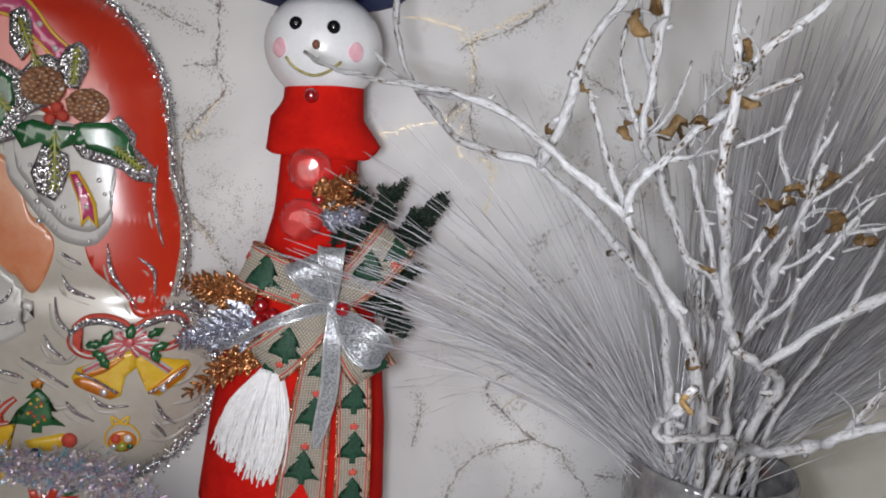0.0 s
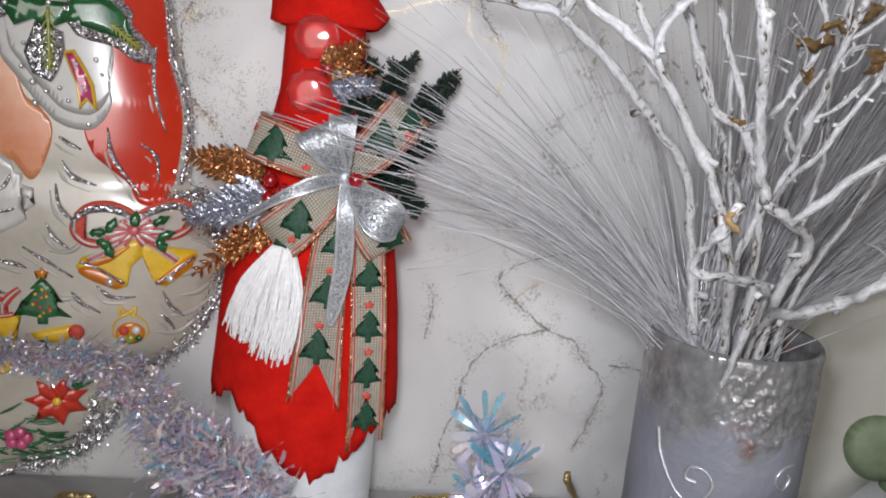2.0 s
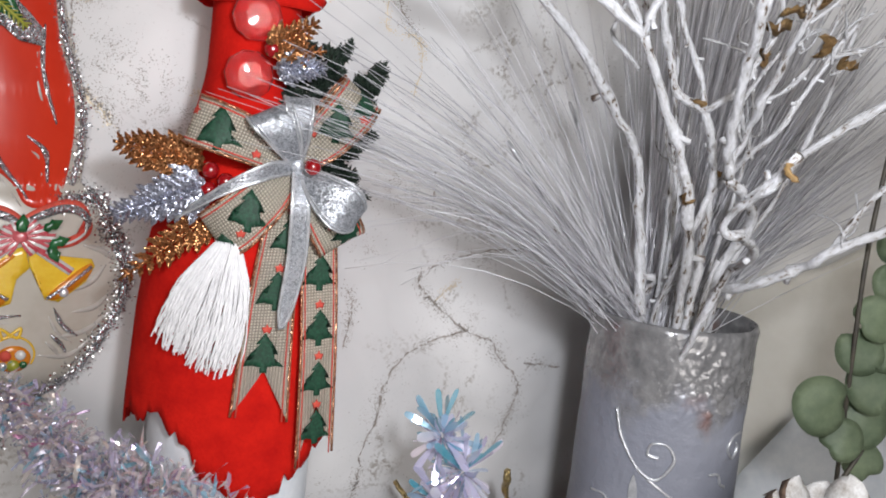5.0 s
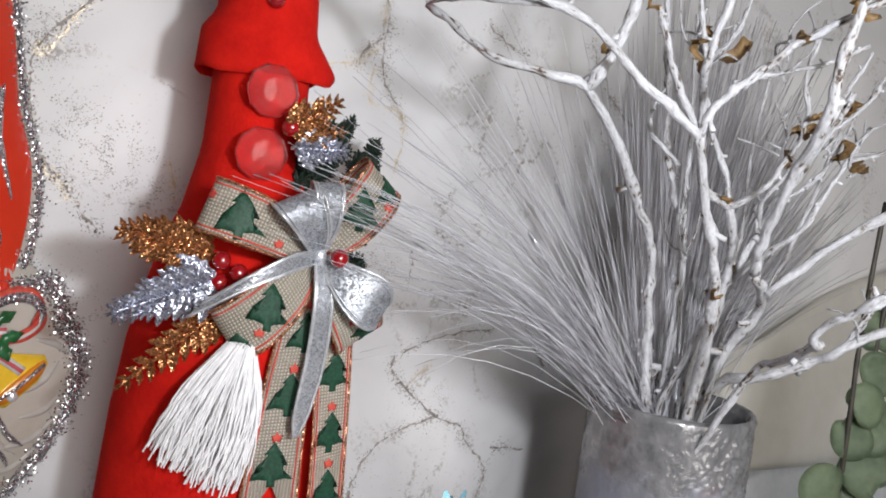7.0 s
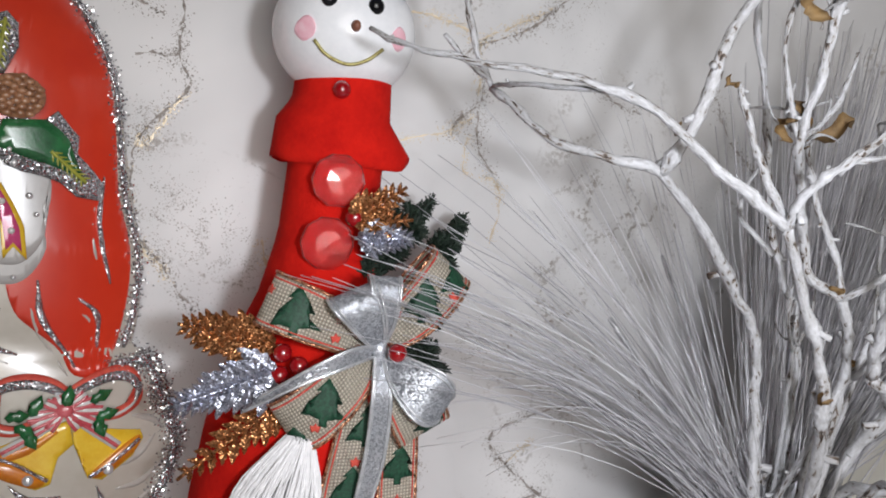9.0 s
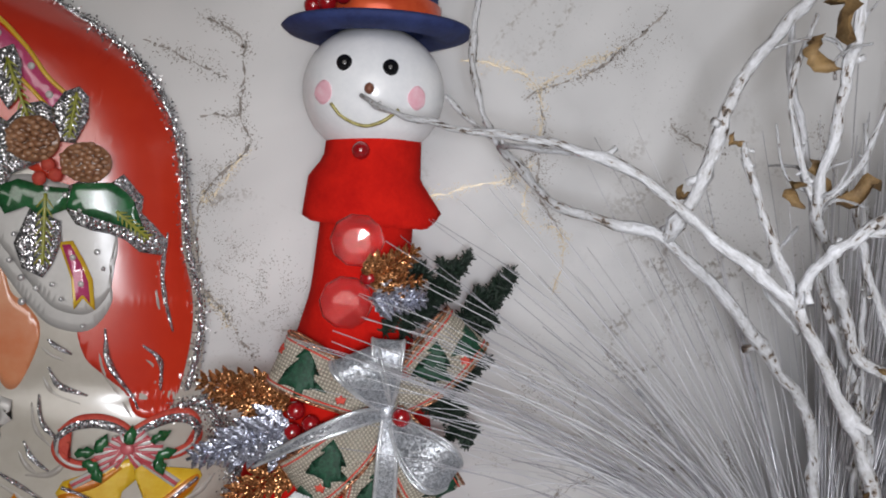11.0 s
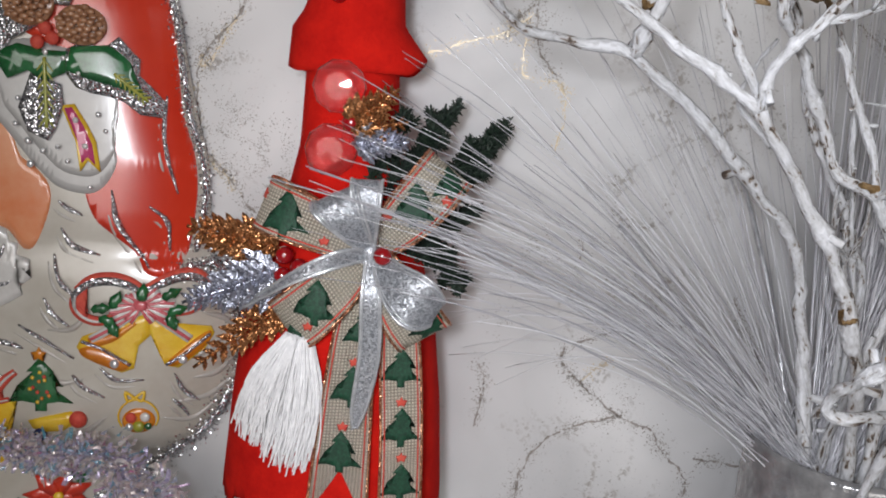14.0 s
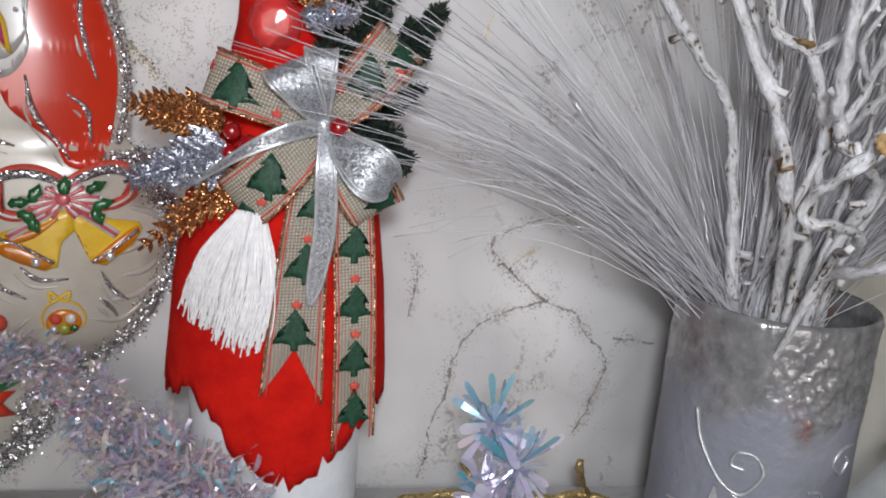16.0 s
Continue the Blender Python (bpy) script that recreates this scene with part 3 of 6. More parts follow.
TREE_HALF = ((0, 0.52), (0.09, 0.40), (0.22, 0.24), (0.11, 0.25), (0.16, 0.16), (0.37, -0.03), (0.20, -0.02), (0.26, -0.12), (0.52, -0.36), (0.30, -0.33), (0.09, -0.37), (0.09, -0.52))
TREE = list(TREE_HALF) + [(-a, b) for a, b in TREE_HALF[:0:-1]]
STAR = [((0.5 if i % 2 == 0 else 0.24) * math.sin(math.pi * i / 5), (0.5 if i % 2 == 0 else 0.24) * math.cos(math.pi * i / 5)) for i in range(10)]


def printed(shape, size, place, u, v, up, mat, name, parent, front=(0, -1, 0), clip=(-1, 1)):
    """A woven-in figure on a ribbon, upright along up."""
    e = 0.02
    p = place(u, v)
    tu, tv = (place(u + e, v) - place(u - e, v)) / (2 * e), (place(u, v + e) - place(u, v - e)) / (2 * e)
    nrm = tu.cross(tv).normalized()
    if nrm.dot(Vector(front)) < 0:
        nrm = -nrm
    up = (Vector(up) - nrm * Vector(up).dot(nrm)).normalized()
    side = up.cross(nrm)
    bm = filled([(a * size, b * size) for a, b in shape], size / 5)
    g = np.array([[tu.dot(tu), tu.dot(tv)], [tu.dot(tv), tv.dot(tv)]])
    for q in bm.verts:
        d = side * q.co.x + up * q.co.z
        du, dv = np.linalg.solve(g, (d.dot(tu), d.dot(tv)))
        q.co = place(max(clip[0], min(clip[1], u + du)), v + dv) + nrm * 0.0005
    bmesh.ops.recalc_face_normals(bm, faces=bm.faces)
    thickened(bm, -nrm * 0.0005)
    return part(name, bm, mat, parent)


def spray(name, base, tip, width, mat, parent, label, leaflets=9, seed=1, front=Vector((0, -1, 0))):
    """A glittered fern spray: a stem with paired, lobed leaflets."""
    rng = random.Random(seed)
    a, b = Vector(base) / 1000, Vector(tip) / 1000
    way = b - a
    side = way.cross(front).normalized()
    stem = part(name, tube(bmesh.new(), [a + way * i / 6 for i in range(7)], 0.0007, 6), mat, parent, label)
    for i in range(leaflets):
        t = 0.08 + 0.9 * i / leaflets
        ln = width / 1000 * (1.05 - 0.75 * t) * rng.uniform(0.85, 1.15)
        for sgn in (-1, 1):
            p = a + way * t
            d = (way.normalized() * 0.75 + side * sgn * 0.85 + front * rng.uniform(-0.1, 0.35)).normalized()
            up = d.cross(front).normalized()
            bm = bmesh.new()
            rows = []
            for k in range(9):
                u = k / 8
                w = ln * 0.25 * math.sin(math.pi * min(0.97, 0.1 + 0.9 * u)) * (1.0 if k % 2 else 0.68)
                c = p + d * ln * u
                rows.append([bm.verts.new(c - up * w), bm.verts.new(c + front * (0.0011 * (1 - u) + 0.0004)), bm.verts.new(c + up * w), bm.verts.new(c - front * 0.0004)])
            for q, r in zip(rows, rows[1:]):
                for k in range(4):
                    bm.faces.new((q[k], q[(k + 1) % 4], r[(k + 1) % 4], r[k]))
            bm.faces.new(rows[0][::-1])
            bm.faces.new(rows[-1])
            bmesh.ops.recalc_face_normals(bm, faces=bm.faces)
            part("leaflet", bm, mat, stem, "", False)
    return stem


def needles(bm, line, length, count, spread, r, rng, forward=0.8):
    """Needles that stand off a twig."""
    for _ in range(count):
        t = rng.uniform(0, len(line) - 1.01)
        i = int(t)
        p = Vector(line[i]).lerp(Vector(line[i + 1]), t - i)
        way = (Vector(line[i + 1]) - Vector(line[i])).normalized()
        d = (way * forward + Vector((rng.gauss(0, 1), rng.gauss(0, 1), rng.gauss(0, 1))) * spread).normalized()
        tube(bm, [p, p + d * length * rng.uniform(0.6, 1.1)], [r, r * 0.5], 3, 0, False)


def bottle():
    b = thing("decorated_bottle", "white-painted bottle dressed as a snowman in red felt", "bottle", at=(BX, BY, 0))
    prof = [(0, 0.004), (0.030, 0.001), (0.035, 0.0), (0.0373, 0.004), (0.0375, 0.02), (0.0375, 0.16), (0.035, 0.178), (0.027, 0.2), (0.018, 0.22), (0.0155, 0.24), (0.0145, 0.29), (0.0, 0.291)]
    part("bottle_body", revolve(prof, 64, (BX, BY, 0), wobble=0.006), M_BOTTLE, b, "white paint brushed over glass")

    def hem(s, f, k):
        z = 0.068 + 0.008 * abs(s) + 0.004 * noise.noise(Vector((s * 16, f * 16, 0)))
        if f > 0:
            z = float(np.interp(s, (-1, -0.82, -0.72, -0.6, -0.45, -0.35, -0.05, 0.15, 0.35, 0.55, 0.9, 1), (0.086, 0.084, 0.092, 0.080, 0.078, 0.064, 0.054, 0.050, 0.055, 0.062, 0.078, 0.08)))
            z += 0.0035 * noise.noise(Vector((s * 30, 0, 3))) + (0.005 if k % 7 == 0 else 0)
        return z

    part("coat", felt_sheet(0.2985, hem, lambda z, s, f: coat_radius(z), lambda z: min(coat_radius(z), 0.0385) + 0.001, 128, 34, 0.012), M_FELT, b, "red felt coat with a ragged hem")

    def collar_hem(s, f, k):
        return float(np.interp(s, (-1, -0.8, 0.3, 0.75, 0.9, 1), (0.2655, 0.2635, 0.2645, 0.2645, 0.2680, 0.2715)))

    part("collar", felt_sheet(0.2995, collar_hem, lambda z, s, f: float(np.interp(z, (0.264, 0.281, 0.289, 0.30), (0.0265, 0.0252, 0.0198, 0.0192)) if s < 0 else np.interp(z, (0.264, 0.271, 0.2835, 0.30), (0.0315, 0.0300, 0.0200, 0.0187))), lambda z: 0.0205, 64, 12, 0.01), M_FELT, b, "red felt collar cut to points")

    # head with its bead eyes, nose, painted cheeks and cord mouth
    hc, hr = Vector((-0.0332, 0.405, 0.3165)), 0.0283
    head = part("snowman_head", ball(bmesh.new(), hc, hr, 48, 30, (1, 1, 0.93)), M_HEAD, b, "white painted ball")

    def on_head(x, z, lift=0.0):
        dx, dz = x - hc.x, (z - hc.z) / 0.93
        return Vector((x, hc.y - math.sqrt(max(0.0, hr * hr - dx * dx - dz * dz)) - lift, z))

    for x in (-0.0444, -0.0274):
        part("eye", ball(bmesh.new(), on_head(x, 0.3236), 0.0031, 14, 10, (1, 0.7, 1)), M_BLACK, head, "shiny black bead")
    part("nose", ball(bmesh.new(), on_head(-0.0344, 0.3150), 0.0019, 8, 6, (1, 1.6, 1.15)), M_BROWN, head, "small brown nose")
    for x, z in ((-0.0515, 0.3125), (-0.0165, 0.3140)):
        ring = [(x + 0.0034 * math.cos(a) * (1 + 0.05 * math.sin(3 * a + x * 900)), z + 0.0043 * math.sin(a) * (1 + 0.05 * math.cos(4 * a))) for a in np.linspace(0, 2 * math.pi, 26)[:-1]]
        bm = filled(ring, 0.0015)
        for q in bm.verts:
            q.co = on_head(q.co.x, q.co.z, 0.0003)
        bmesh.ops.recalc_face_normals(bm, faces=bm.faces)
        thickened(bm, Vector((0, 0.0006, 0)))
        part("cheek", bm, M_PINK, head, "pink dabbed cheek")
    part("mouth", tube(bmesh.new(), [on_head(x, z, 0.0003) for x, z in spline(mm((-48.2, 308.5), (-43.5, 304), (-35.5, 301.5), (-28.5, 303.8), (-22.8, 308.8)), 5)], 0.0007, 6), M_GOLDCORD, head, "dull gold cord")

    # hat
    hat = Vector((-0.0335, 0.405, 0.3365))
    tilt = Matrix.Translation(hat) @ Matrix.Rotation(radians(-4), 4, "Y")
    for name, prof, mat, lab in (("hat_brim", [(0.018, 0.003), (0.0285, 0.0), (0.0355, 0.0022), (0.038, 0.0042), (0.0365, 0.0058), (0.0285, 0.0035), (0.018, 0.006)], M_BLUE, "dark blue felt brim"),
                                 ("hat_crown", [(0.0235, 0.002), (0.0236, 0.02), (0.0245, 0.04), (0.023, 0.0425), (0, 0.043)], M_BLUE, "dark blue felt crown"),
                                 ("hat_band", [(0.0238, 0.003), (0.0250, 0.0045), (0.0252, 0.009), (0.0250, 0.0135), (0.0238, 0.0145)], M_SATINRED, "shiny red ribbon band")):
        bm = revolve(prof, 56)
        bmesh.ops.transform(bm, matrix=tilt, verts=bm.verts)
        part(name, bm, mat, b, lab)
    for x, y, z in ((-0.058, 0.384, 0.3435), (-0.0525, 0.3795, 0.3445), (-0.047, 0.377, 0.3475)):
        part("hat_berry", ball(bmesh.new(), (x, y, z), 0.0036), M_BERRY, b, "shiny dark red berry")

    # buttons of clear faceted acrylic
    for x, z in ((-0.0335, 0.2585), (-0.0355, 0.2345)):
        bm = revolve([(0.0, -0.0010), (0.0088, -0.0010), (0.0104, 0.0008), (0.0086, 0.0034), (0.0052, 0.0050), (0, 0.0053)], 10)
        y = coat_front(x, z) - 0.0022
        bmesh.ops.transform(bm, matrix=Matrix.Translation((x, y, z)) @ Matrix.Rotation(radians(90), 4, "X"), verts=bm.verts)
        part("gem_button", bm, M_GEM, b, "clear faceted acrylic button", False)
    for x, y, z in ((-0.0355, 0.3855, 0.2925), (-0.0275, 0.376, 0.2455), (-0.0115, 0.3545, 0.2000), (-0.0495, 0.371, 0.1945), (-0.0435, 0.369, 0.1905), (-0.050, 0.3705, 0.1865)):
        part("berry", ball(bmesh.new(), (x, y, z), 0.0035, 18, 12), M_BERRY, b, "shiny dark red berry")

    # burlap bow: loops that leave the knot, turn and come back behind
    loops = (
        (((-17, 366, 200, 1, 0, 5), (-30, 360, 206, 3.0, 0, 8), (-46, 360, 211.5, 3.4, 1, 9.2), (-57, 366, 214.5, 3.3, 1, 9.6), (-55, 373, 214, 3.3, 0, 9.4), (-40, 373, 208, 3, 0, 8), (-18, 371, 200, 1, 0, 5)), ((0.0, 17, 0.0172),), ((0.35, 25), (-0.45, 9))),
        (((-15, 366, 201, 4, 0, -4), (-6, 362, 211, 7, 0, -6), (3, 362, 222, 8.2, 0, -6.4), (9, 366, 230, 8.4, 1, -6.4), (10, 374, 231, 8.4, 0, -6.4), (0, 376, 218, 8, 0, -6), (-14, 372, 203, 4, 0, -4)), ((-0.1, 13, 0.0165), (0.3, 23, 0.013)), ((-0.6, 7), (0.6, 18))),
        (((-17, 366, 198, 3, 0, -4.5), (-27, 358, 188, 5.8, 0, -7.6), (-39, 357, 176, 6.8, 0, -9), (-46.5, 363, 169, 6.8, 1, -9.2), (-45, 370, 169, 6.5, 0, -9), (-32, 370, 181, 5, 0, -7), (-18, 370, 197, 3, 0, -4.5)), ((-0.05, 13, 0.0172), (0.6, 24, 0.015)), ((0.4, 17),)),
        (((-15, 366, 198, 3, 0, 4), (-8, 359, 188, 7, 0, 6), (-1, 358, 178, 9, 0, 6.5), (5, 363, 169, 9.5, 1, 6), (5, 371, 168, 9, 0, 6), (-4, 371, 180, 7, 0, 6), (-14, 370, 197, 3, 0, 4)), ((0.45, 21, 0.0150),), ((-0.1, 17),)),
    )
    for rows, trees, stars in loops:
        place, n, ob = ribbon("burlap_loop", rows, M_BURLAP, b, "beige burlap ribbon loop with woven trees", edge=M_COPPEREDGE)
        for u, v, size in trees:
            printed(TREE, size, place, u, v, (0.05, 0, 1), M_TREEGREEN, "woven_tree", ob)
        for u, v in stars:
            printed(STAR, 0.0042, place, u, v, (0, 0, 1), M_REDPRINT, "woven_star", ob)
    tails = (
        (((-17, 369, 196, 5, 0, 0), (-20, 363, 172, 8.2, 0, 0.4), (-22, 364, 150, 9.4, 0, 0.6), (-23.5, 364.5, 120, 11, 0, 0.2), (-24.5, 364, 91, 12.4, 0, -1.5)), ((0.35, 8.7, 0.0150), (0.15, 16.8, 0.0160), (-0.05, 24, 0.0165)), 0.75),
        (((-12, 369, 194, 4, 0, 0), (-5, 366, 174, 7, 0.5, 0), (-2.5, 366.5, 150, 8, 1.4, 0.6), (-0.5, 366.5, 120, 8.2, 2, 0.8), (1, 366, 71, 8.6, 2.2, 3)), ((0.05, 14.4, 0.0152), (0, 21.4, 0.0152), (0, 26.1, 0.0152), (0, 29.6, 0.0150)), 0.5),
    )
    for rows, trees, notch in tails:
        place, n, ob = ribbon("burlap_tail", rows, M_BURLAP, b, "beige burlap ribbon tail with woven trees", edge=M_COPPEREDGE, notch=notch)
        for u, v, size in trees:
            printed(TREE, size, place, u, v, (0, 0, 1), M_TREEGREEN, "woven_tree", ob)
            printed(STAR, 0.0046, place, u, v - 0.0102 / max(0.001, (place(u, v) - place(u, v - 1)).length), (0, 0, 1), M_REDPRINT, "woven_star", ob)

    # silver organza bow over it
    for rows in (((-17, 361, 200, 2, 0, 1), (-24, 352, 210, 7, 0, 1), (-29, 352, 218.5, 8.2, 0, 4), (-29, 359, 220, 8, 0, 4), (-18, 364, 202, 2, 0, 1)),
                 ((-17, 361, 200, 2, 0, 0), (-18, 353, 212, 4.5, 0, 0), (-18.5, 353, 224, 5.6, 0, 0.5), (-18.5, 359, 225, 5.4, 0, 0), (-17, 364, 202, 2, 0, 0)),
                 ((-15, 361, 198, 0.7, 0, 2.2), (-8, 354, 191.5, 3.4, 0, 6.2), (0, 350, 186, 5.0, 0, 8.6), (6, 351, 182, 4.2, 0, 7.6), (9.5, 356, 180, 2.2, 0, 4.2), (3, 361, 184, 2.6, 0, 5), (-14, 364, 197, 0.7, 0, 2)),
                 ((-18, 361, 199, 0.5, 0, 2.5), (-30, 355, 196.5, 1, 0, 3.6), (-44, 355, 189.5, 2.4, 0, 3.6), (-60, 361, 178, 2.5, 0, 2.6)),
                 ((-16, 361, 198, 2, 0, 0), (-15, 356, 184, 3.6, 0, 0), (-14.5, 358, 162, 3.9, 0, 0), (-17, 359, 142, 3.2, 0, 0.8), (-18.5, 359, 132, 1.0, 0, 0.3))):
        ribbon("organza_ribbon", rows, M_ORGANZA, b, "sheer silver ribbon", thick=0.0003, edge=M_SILVERLINE)
    part("bow_knot", ball(bmesh.new(), (-0.0165, 0.361, 0.1995), 0.0030, 14, 10, (0.9, 0.8, 1.2)), M_ORGANZA, b, "silver ribbon knot")

    # tassel
    rng = random.Random(4)
    ts = part("tassel", tube(bmesh.new(), [(-0.0415, 0.3645, 0.170), (-0.042, 0.3645, 0.163), (-0.043, 0.3645, 0.158)], [0.002, 0.004, 0.004], 12, 0.2), M_YARN, b, "white yarn tassel")
    bm = bmesh.new()
    for i in range(330):
        u, w = max(-1, min(1, (rng.randrange(27) - 13) / 13 + rng.gauss(0, 0.022))), rng.uniform(0, 1)
        top = Vector((-0.0415 + 0.0048 * u, 0.3635 - 0.0065 * w * math.sqrt(1 - u * u), 0.167 - 0.002 * rng.random()))
        x = -0.0515 + 0.0145 * u + rng.gauss(0, 0.001)
        z = 0.1235 - 0.0045 * u - 0.009 * rng.random() + 0.004 * max(0, -u) + 0.003 * math.sin(u * 40)
        tip = Vector((x, min(coat_front(x, z), 0.375) - 0.001 - 0.0075 * w * math.sqrt(max(0, 1 - u * u)), z))
        line, ph = [], rng.uniform(0, 6)
        for k in range(8):
            t = k / 7
            q = top.lerp(tip, t) + Vector((0.0042 * u * math.sin(math.pi * t), -0.0016 * math.sin(math.pi * t), 0))
            line.append(q + Vector((math.sin(ph + 7 * t), 0.6 * math.cos(ph + 9 * t), 0)) * 0.0012 * t)
        tube(bm, line, 0.00036, 4, 0, False)
    tagged(part("tassel_skirt", bm, M_YARN, ts), kind="stuff")

    # glitter sprays beside the bow
    spray("copper_spray", (-50, 373, 196), (-86.5, 371, 203), 15, M_COPPER, b, "copper glitter fern spray", 10, 1)
    spray("silver_spray", (-48, 370, 189), (-87, 368, 174), 15, M_SILVERLEAF, b, "silver glitter fern spray", 11, 2)
    spray("copper_spray", (-46, 371, 178), (-82, 367, 149), 13, M_COPPER, b, "copper glitter fern spray", 9, 3)
    spray("copper_spray", (-30, 375, 243), (-10, 371, 259), 11, M_COPPER, b, "copper glitter fern spray", 7, 5)
    spray("copper_spray", (-28, 375, 243), (-6, 372, 247), 9, M_COPPER, b, "copper glitter fern spray", 6, 8)
    spray("silver_spray", (-27, 375, 238), (-5, 371, 240), 10, M_SILVERLEAF, b, "silver glitter fern spray", 7, 6)
    # pine sprigs behind the bow
    rng = random.Random(9)
    for pts, twigs in ((((-16, 388, 216), (-4, 398, 234), (7, 408, 248)), 14), (((-6, 390, 214), (14, 408, 230), (30, 424, 243)), 16), (((-4, 388, 208), (10, 400, 218), (24, 414, 228)), 12), (((-6, 384, 200), (8, 388, 194), (17, 391, 186)), 12), (((-20, 384, 224), (-14, 388, 236), (-11, 390, 245)), 6), (((0, 384, 200), (10, 390, 206), (18, 396, 212)), 8)):
        ln = [Vector(p) / 1000 for p in spline(pts, 5)]
        bm = tube(bmesh.new(), ln, 0.0008, 6)
        needles(bm, ln, 0.0048, 420, 0.85, 0.00055, rng)
        for _ in range(twigs):
            k = rng.randrange(2, len(ln))
            d = ((ln[-1] - ln[0]).normalized() + Vector((rng.gauss(0, 0.5), rng.gauss(0.1, 0.4), rng.gauss(0, 0.5)))).normalized() * rng.uniform(0.005, 0.010)
            tw = [ln[k], ln[k] + d * 0.5, ln[k] + d]
            tube(bm, tw, 0.0006, 5)
            needles(bm, tw, 0.0042, 130, 0.8, 0.00055, rng)
        part("pine_sprig", bm, M_PINE, b, "dark green artificial pine sprig")
    return b


BOTTLE = bottle()


# ---- vase ----
VX, VY = 0.1645, 0.346


def vase():
    v = thing("vase", "grey-painted round vase with a silver crust below its rim", "vase", at=(VX, VY, 0))
    rng = random.Random(2)
    prof = [(0, 0.002), (0.036, 0.0), (0.0383, 0.003)] + [(0.0392 - 0.0012 * (z / 0.14), z) for z in np.linspace(0.008, 0.139, 110)] + [(0.0385, 0.143), (0.0375, 0.1455), (0.0358, 0.1445), (0.0347, 0.138), (0.0342, 0.05), (0, 0.045)]
    bm = revolve(prof, 230, (VX, VY, 0), wobble=0.012)
    for q in bm.verts:
        d = Vector((q.co.x - VX, q.co.y - VY, 0))
        z = q.co.z
        if d.length > 0.0365 and z > 0.1:
            lump = max(0.0, 0.55 - 2.2 * abs(noise.noise(q.co * 300))) + 0.25 * noise.noise(q.co * 120)
            edge = z - 0.104 + 0.008 * noise.noise(q.co * 70)
            turn = math.degrees(math.atan2(d.y, d.x))
            patch = math.exp(-((turn + 92) / 26) ** 2) * max(0.25, min(1, (0.141 - z) / 0.006))
            q.co += d.normalized() * (0.0007 + 0.0032 * patch) * max(0, lump) * max(0, min(1, edge / 0.006))
    part("vase_body", bm, M_VASE, v)

    def on(deg, z, lift=0.0002):
        r = 0.0393 - 0.0012 * (z / 140) + lift
        return Vector((VX + r * math.cos(radians(deg)), VY + r * math.sin(radians(deg)), z / 1000))

    for pts, r0 in ((((-156, 105), (-150, 93), (-137, 81), (-124, 77), (-114, 86), (-119, 93), (-129, 93), (-131, 88), (-124, 87)), 0.0007),
                    (((-137, 80), (-118, 72), (-95, 63), (-85, 60)), 0.0006), (((-58, 98), (-69, 97), (-74, 92), (-67, 87), (-61, 91), (-64, 94)), 0.0006),
                    (((-168, 63), (-156, 63), (-151, 56), (-158, 50), (-166, 53)), 0.0005), (((-88, 81), (-80, 80.5), (-77, 76), (-72, 74)), 0.0006)):
        part("silver_swirl", tube(bmesh.new(), spline([on(a, z) for a, z in pts], 8), r0, 6, 0.4), M_SILVERLINE, v, "raised silver swirl")
    bm = bmesh.new()
    cols = [[on(-138 + s * 3.0 * math.sin(math.pi * t) + 2 * t, 78 - 20 * t, 0.0003) for s in (-1, -0.5, 0, 0.5, 1)] for t in np.linspace(0.05, 0.98, 12)]
    vs = [[bm.verts.new(p) for p in c] for c in cols]
    for a, b in zip(vs, vs[1:]):
        for k in range(4):
            bm.faces.new((a[k], a[k + 1], b[k + 1], b[k]))
    part("silver_leaf_relief", bm, M_SILVERLINE, v, "raised pale leaf")
    return v


VASE = vase()


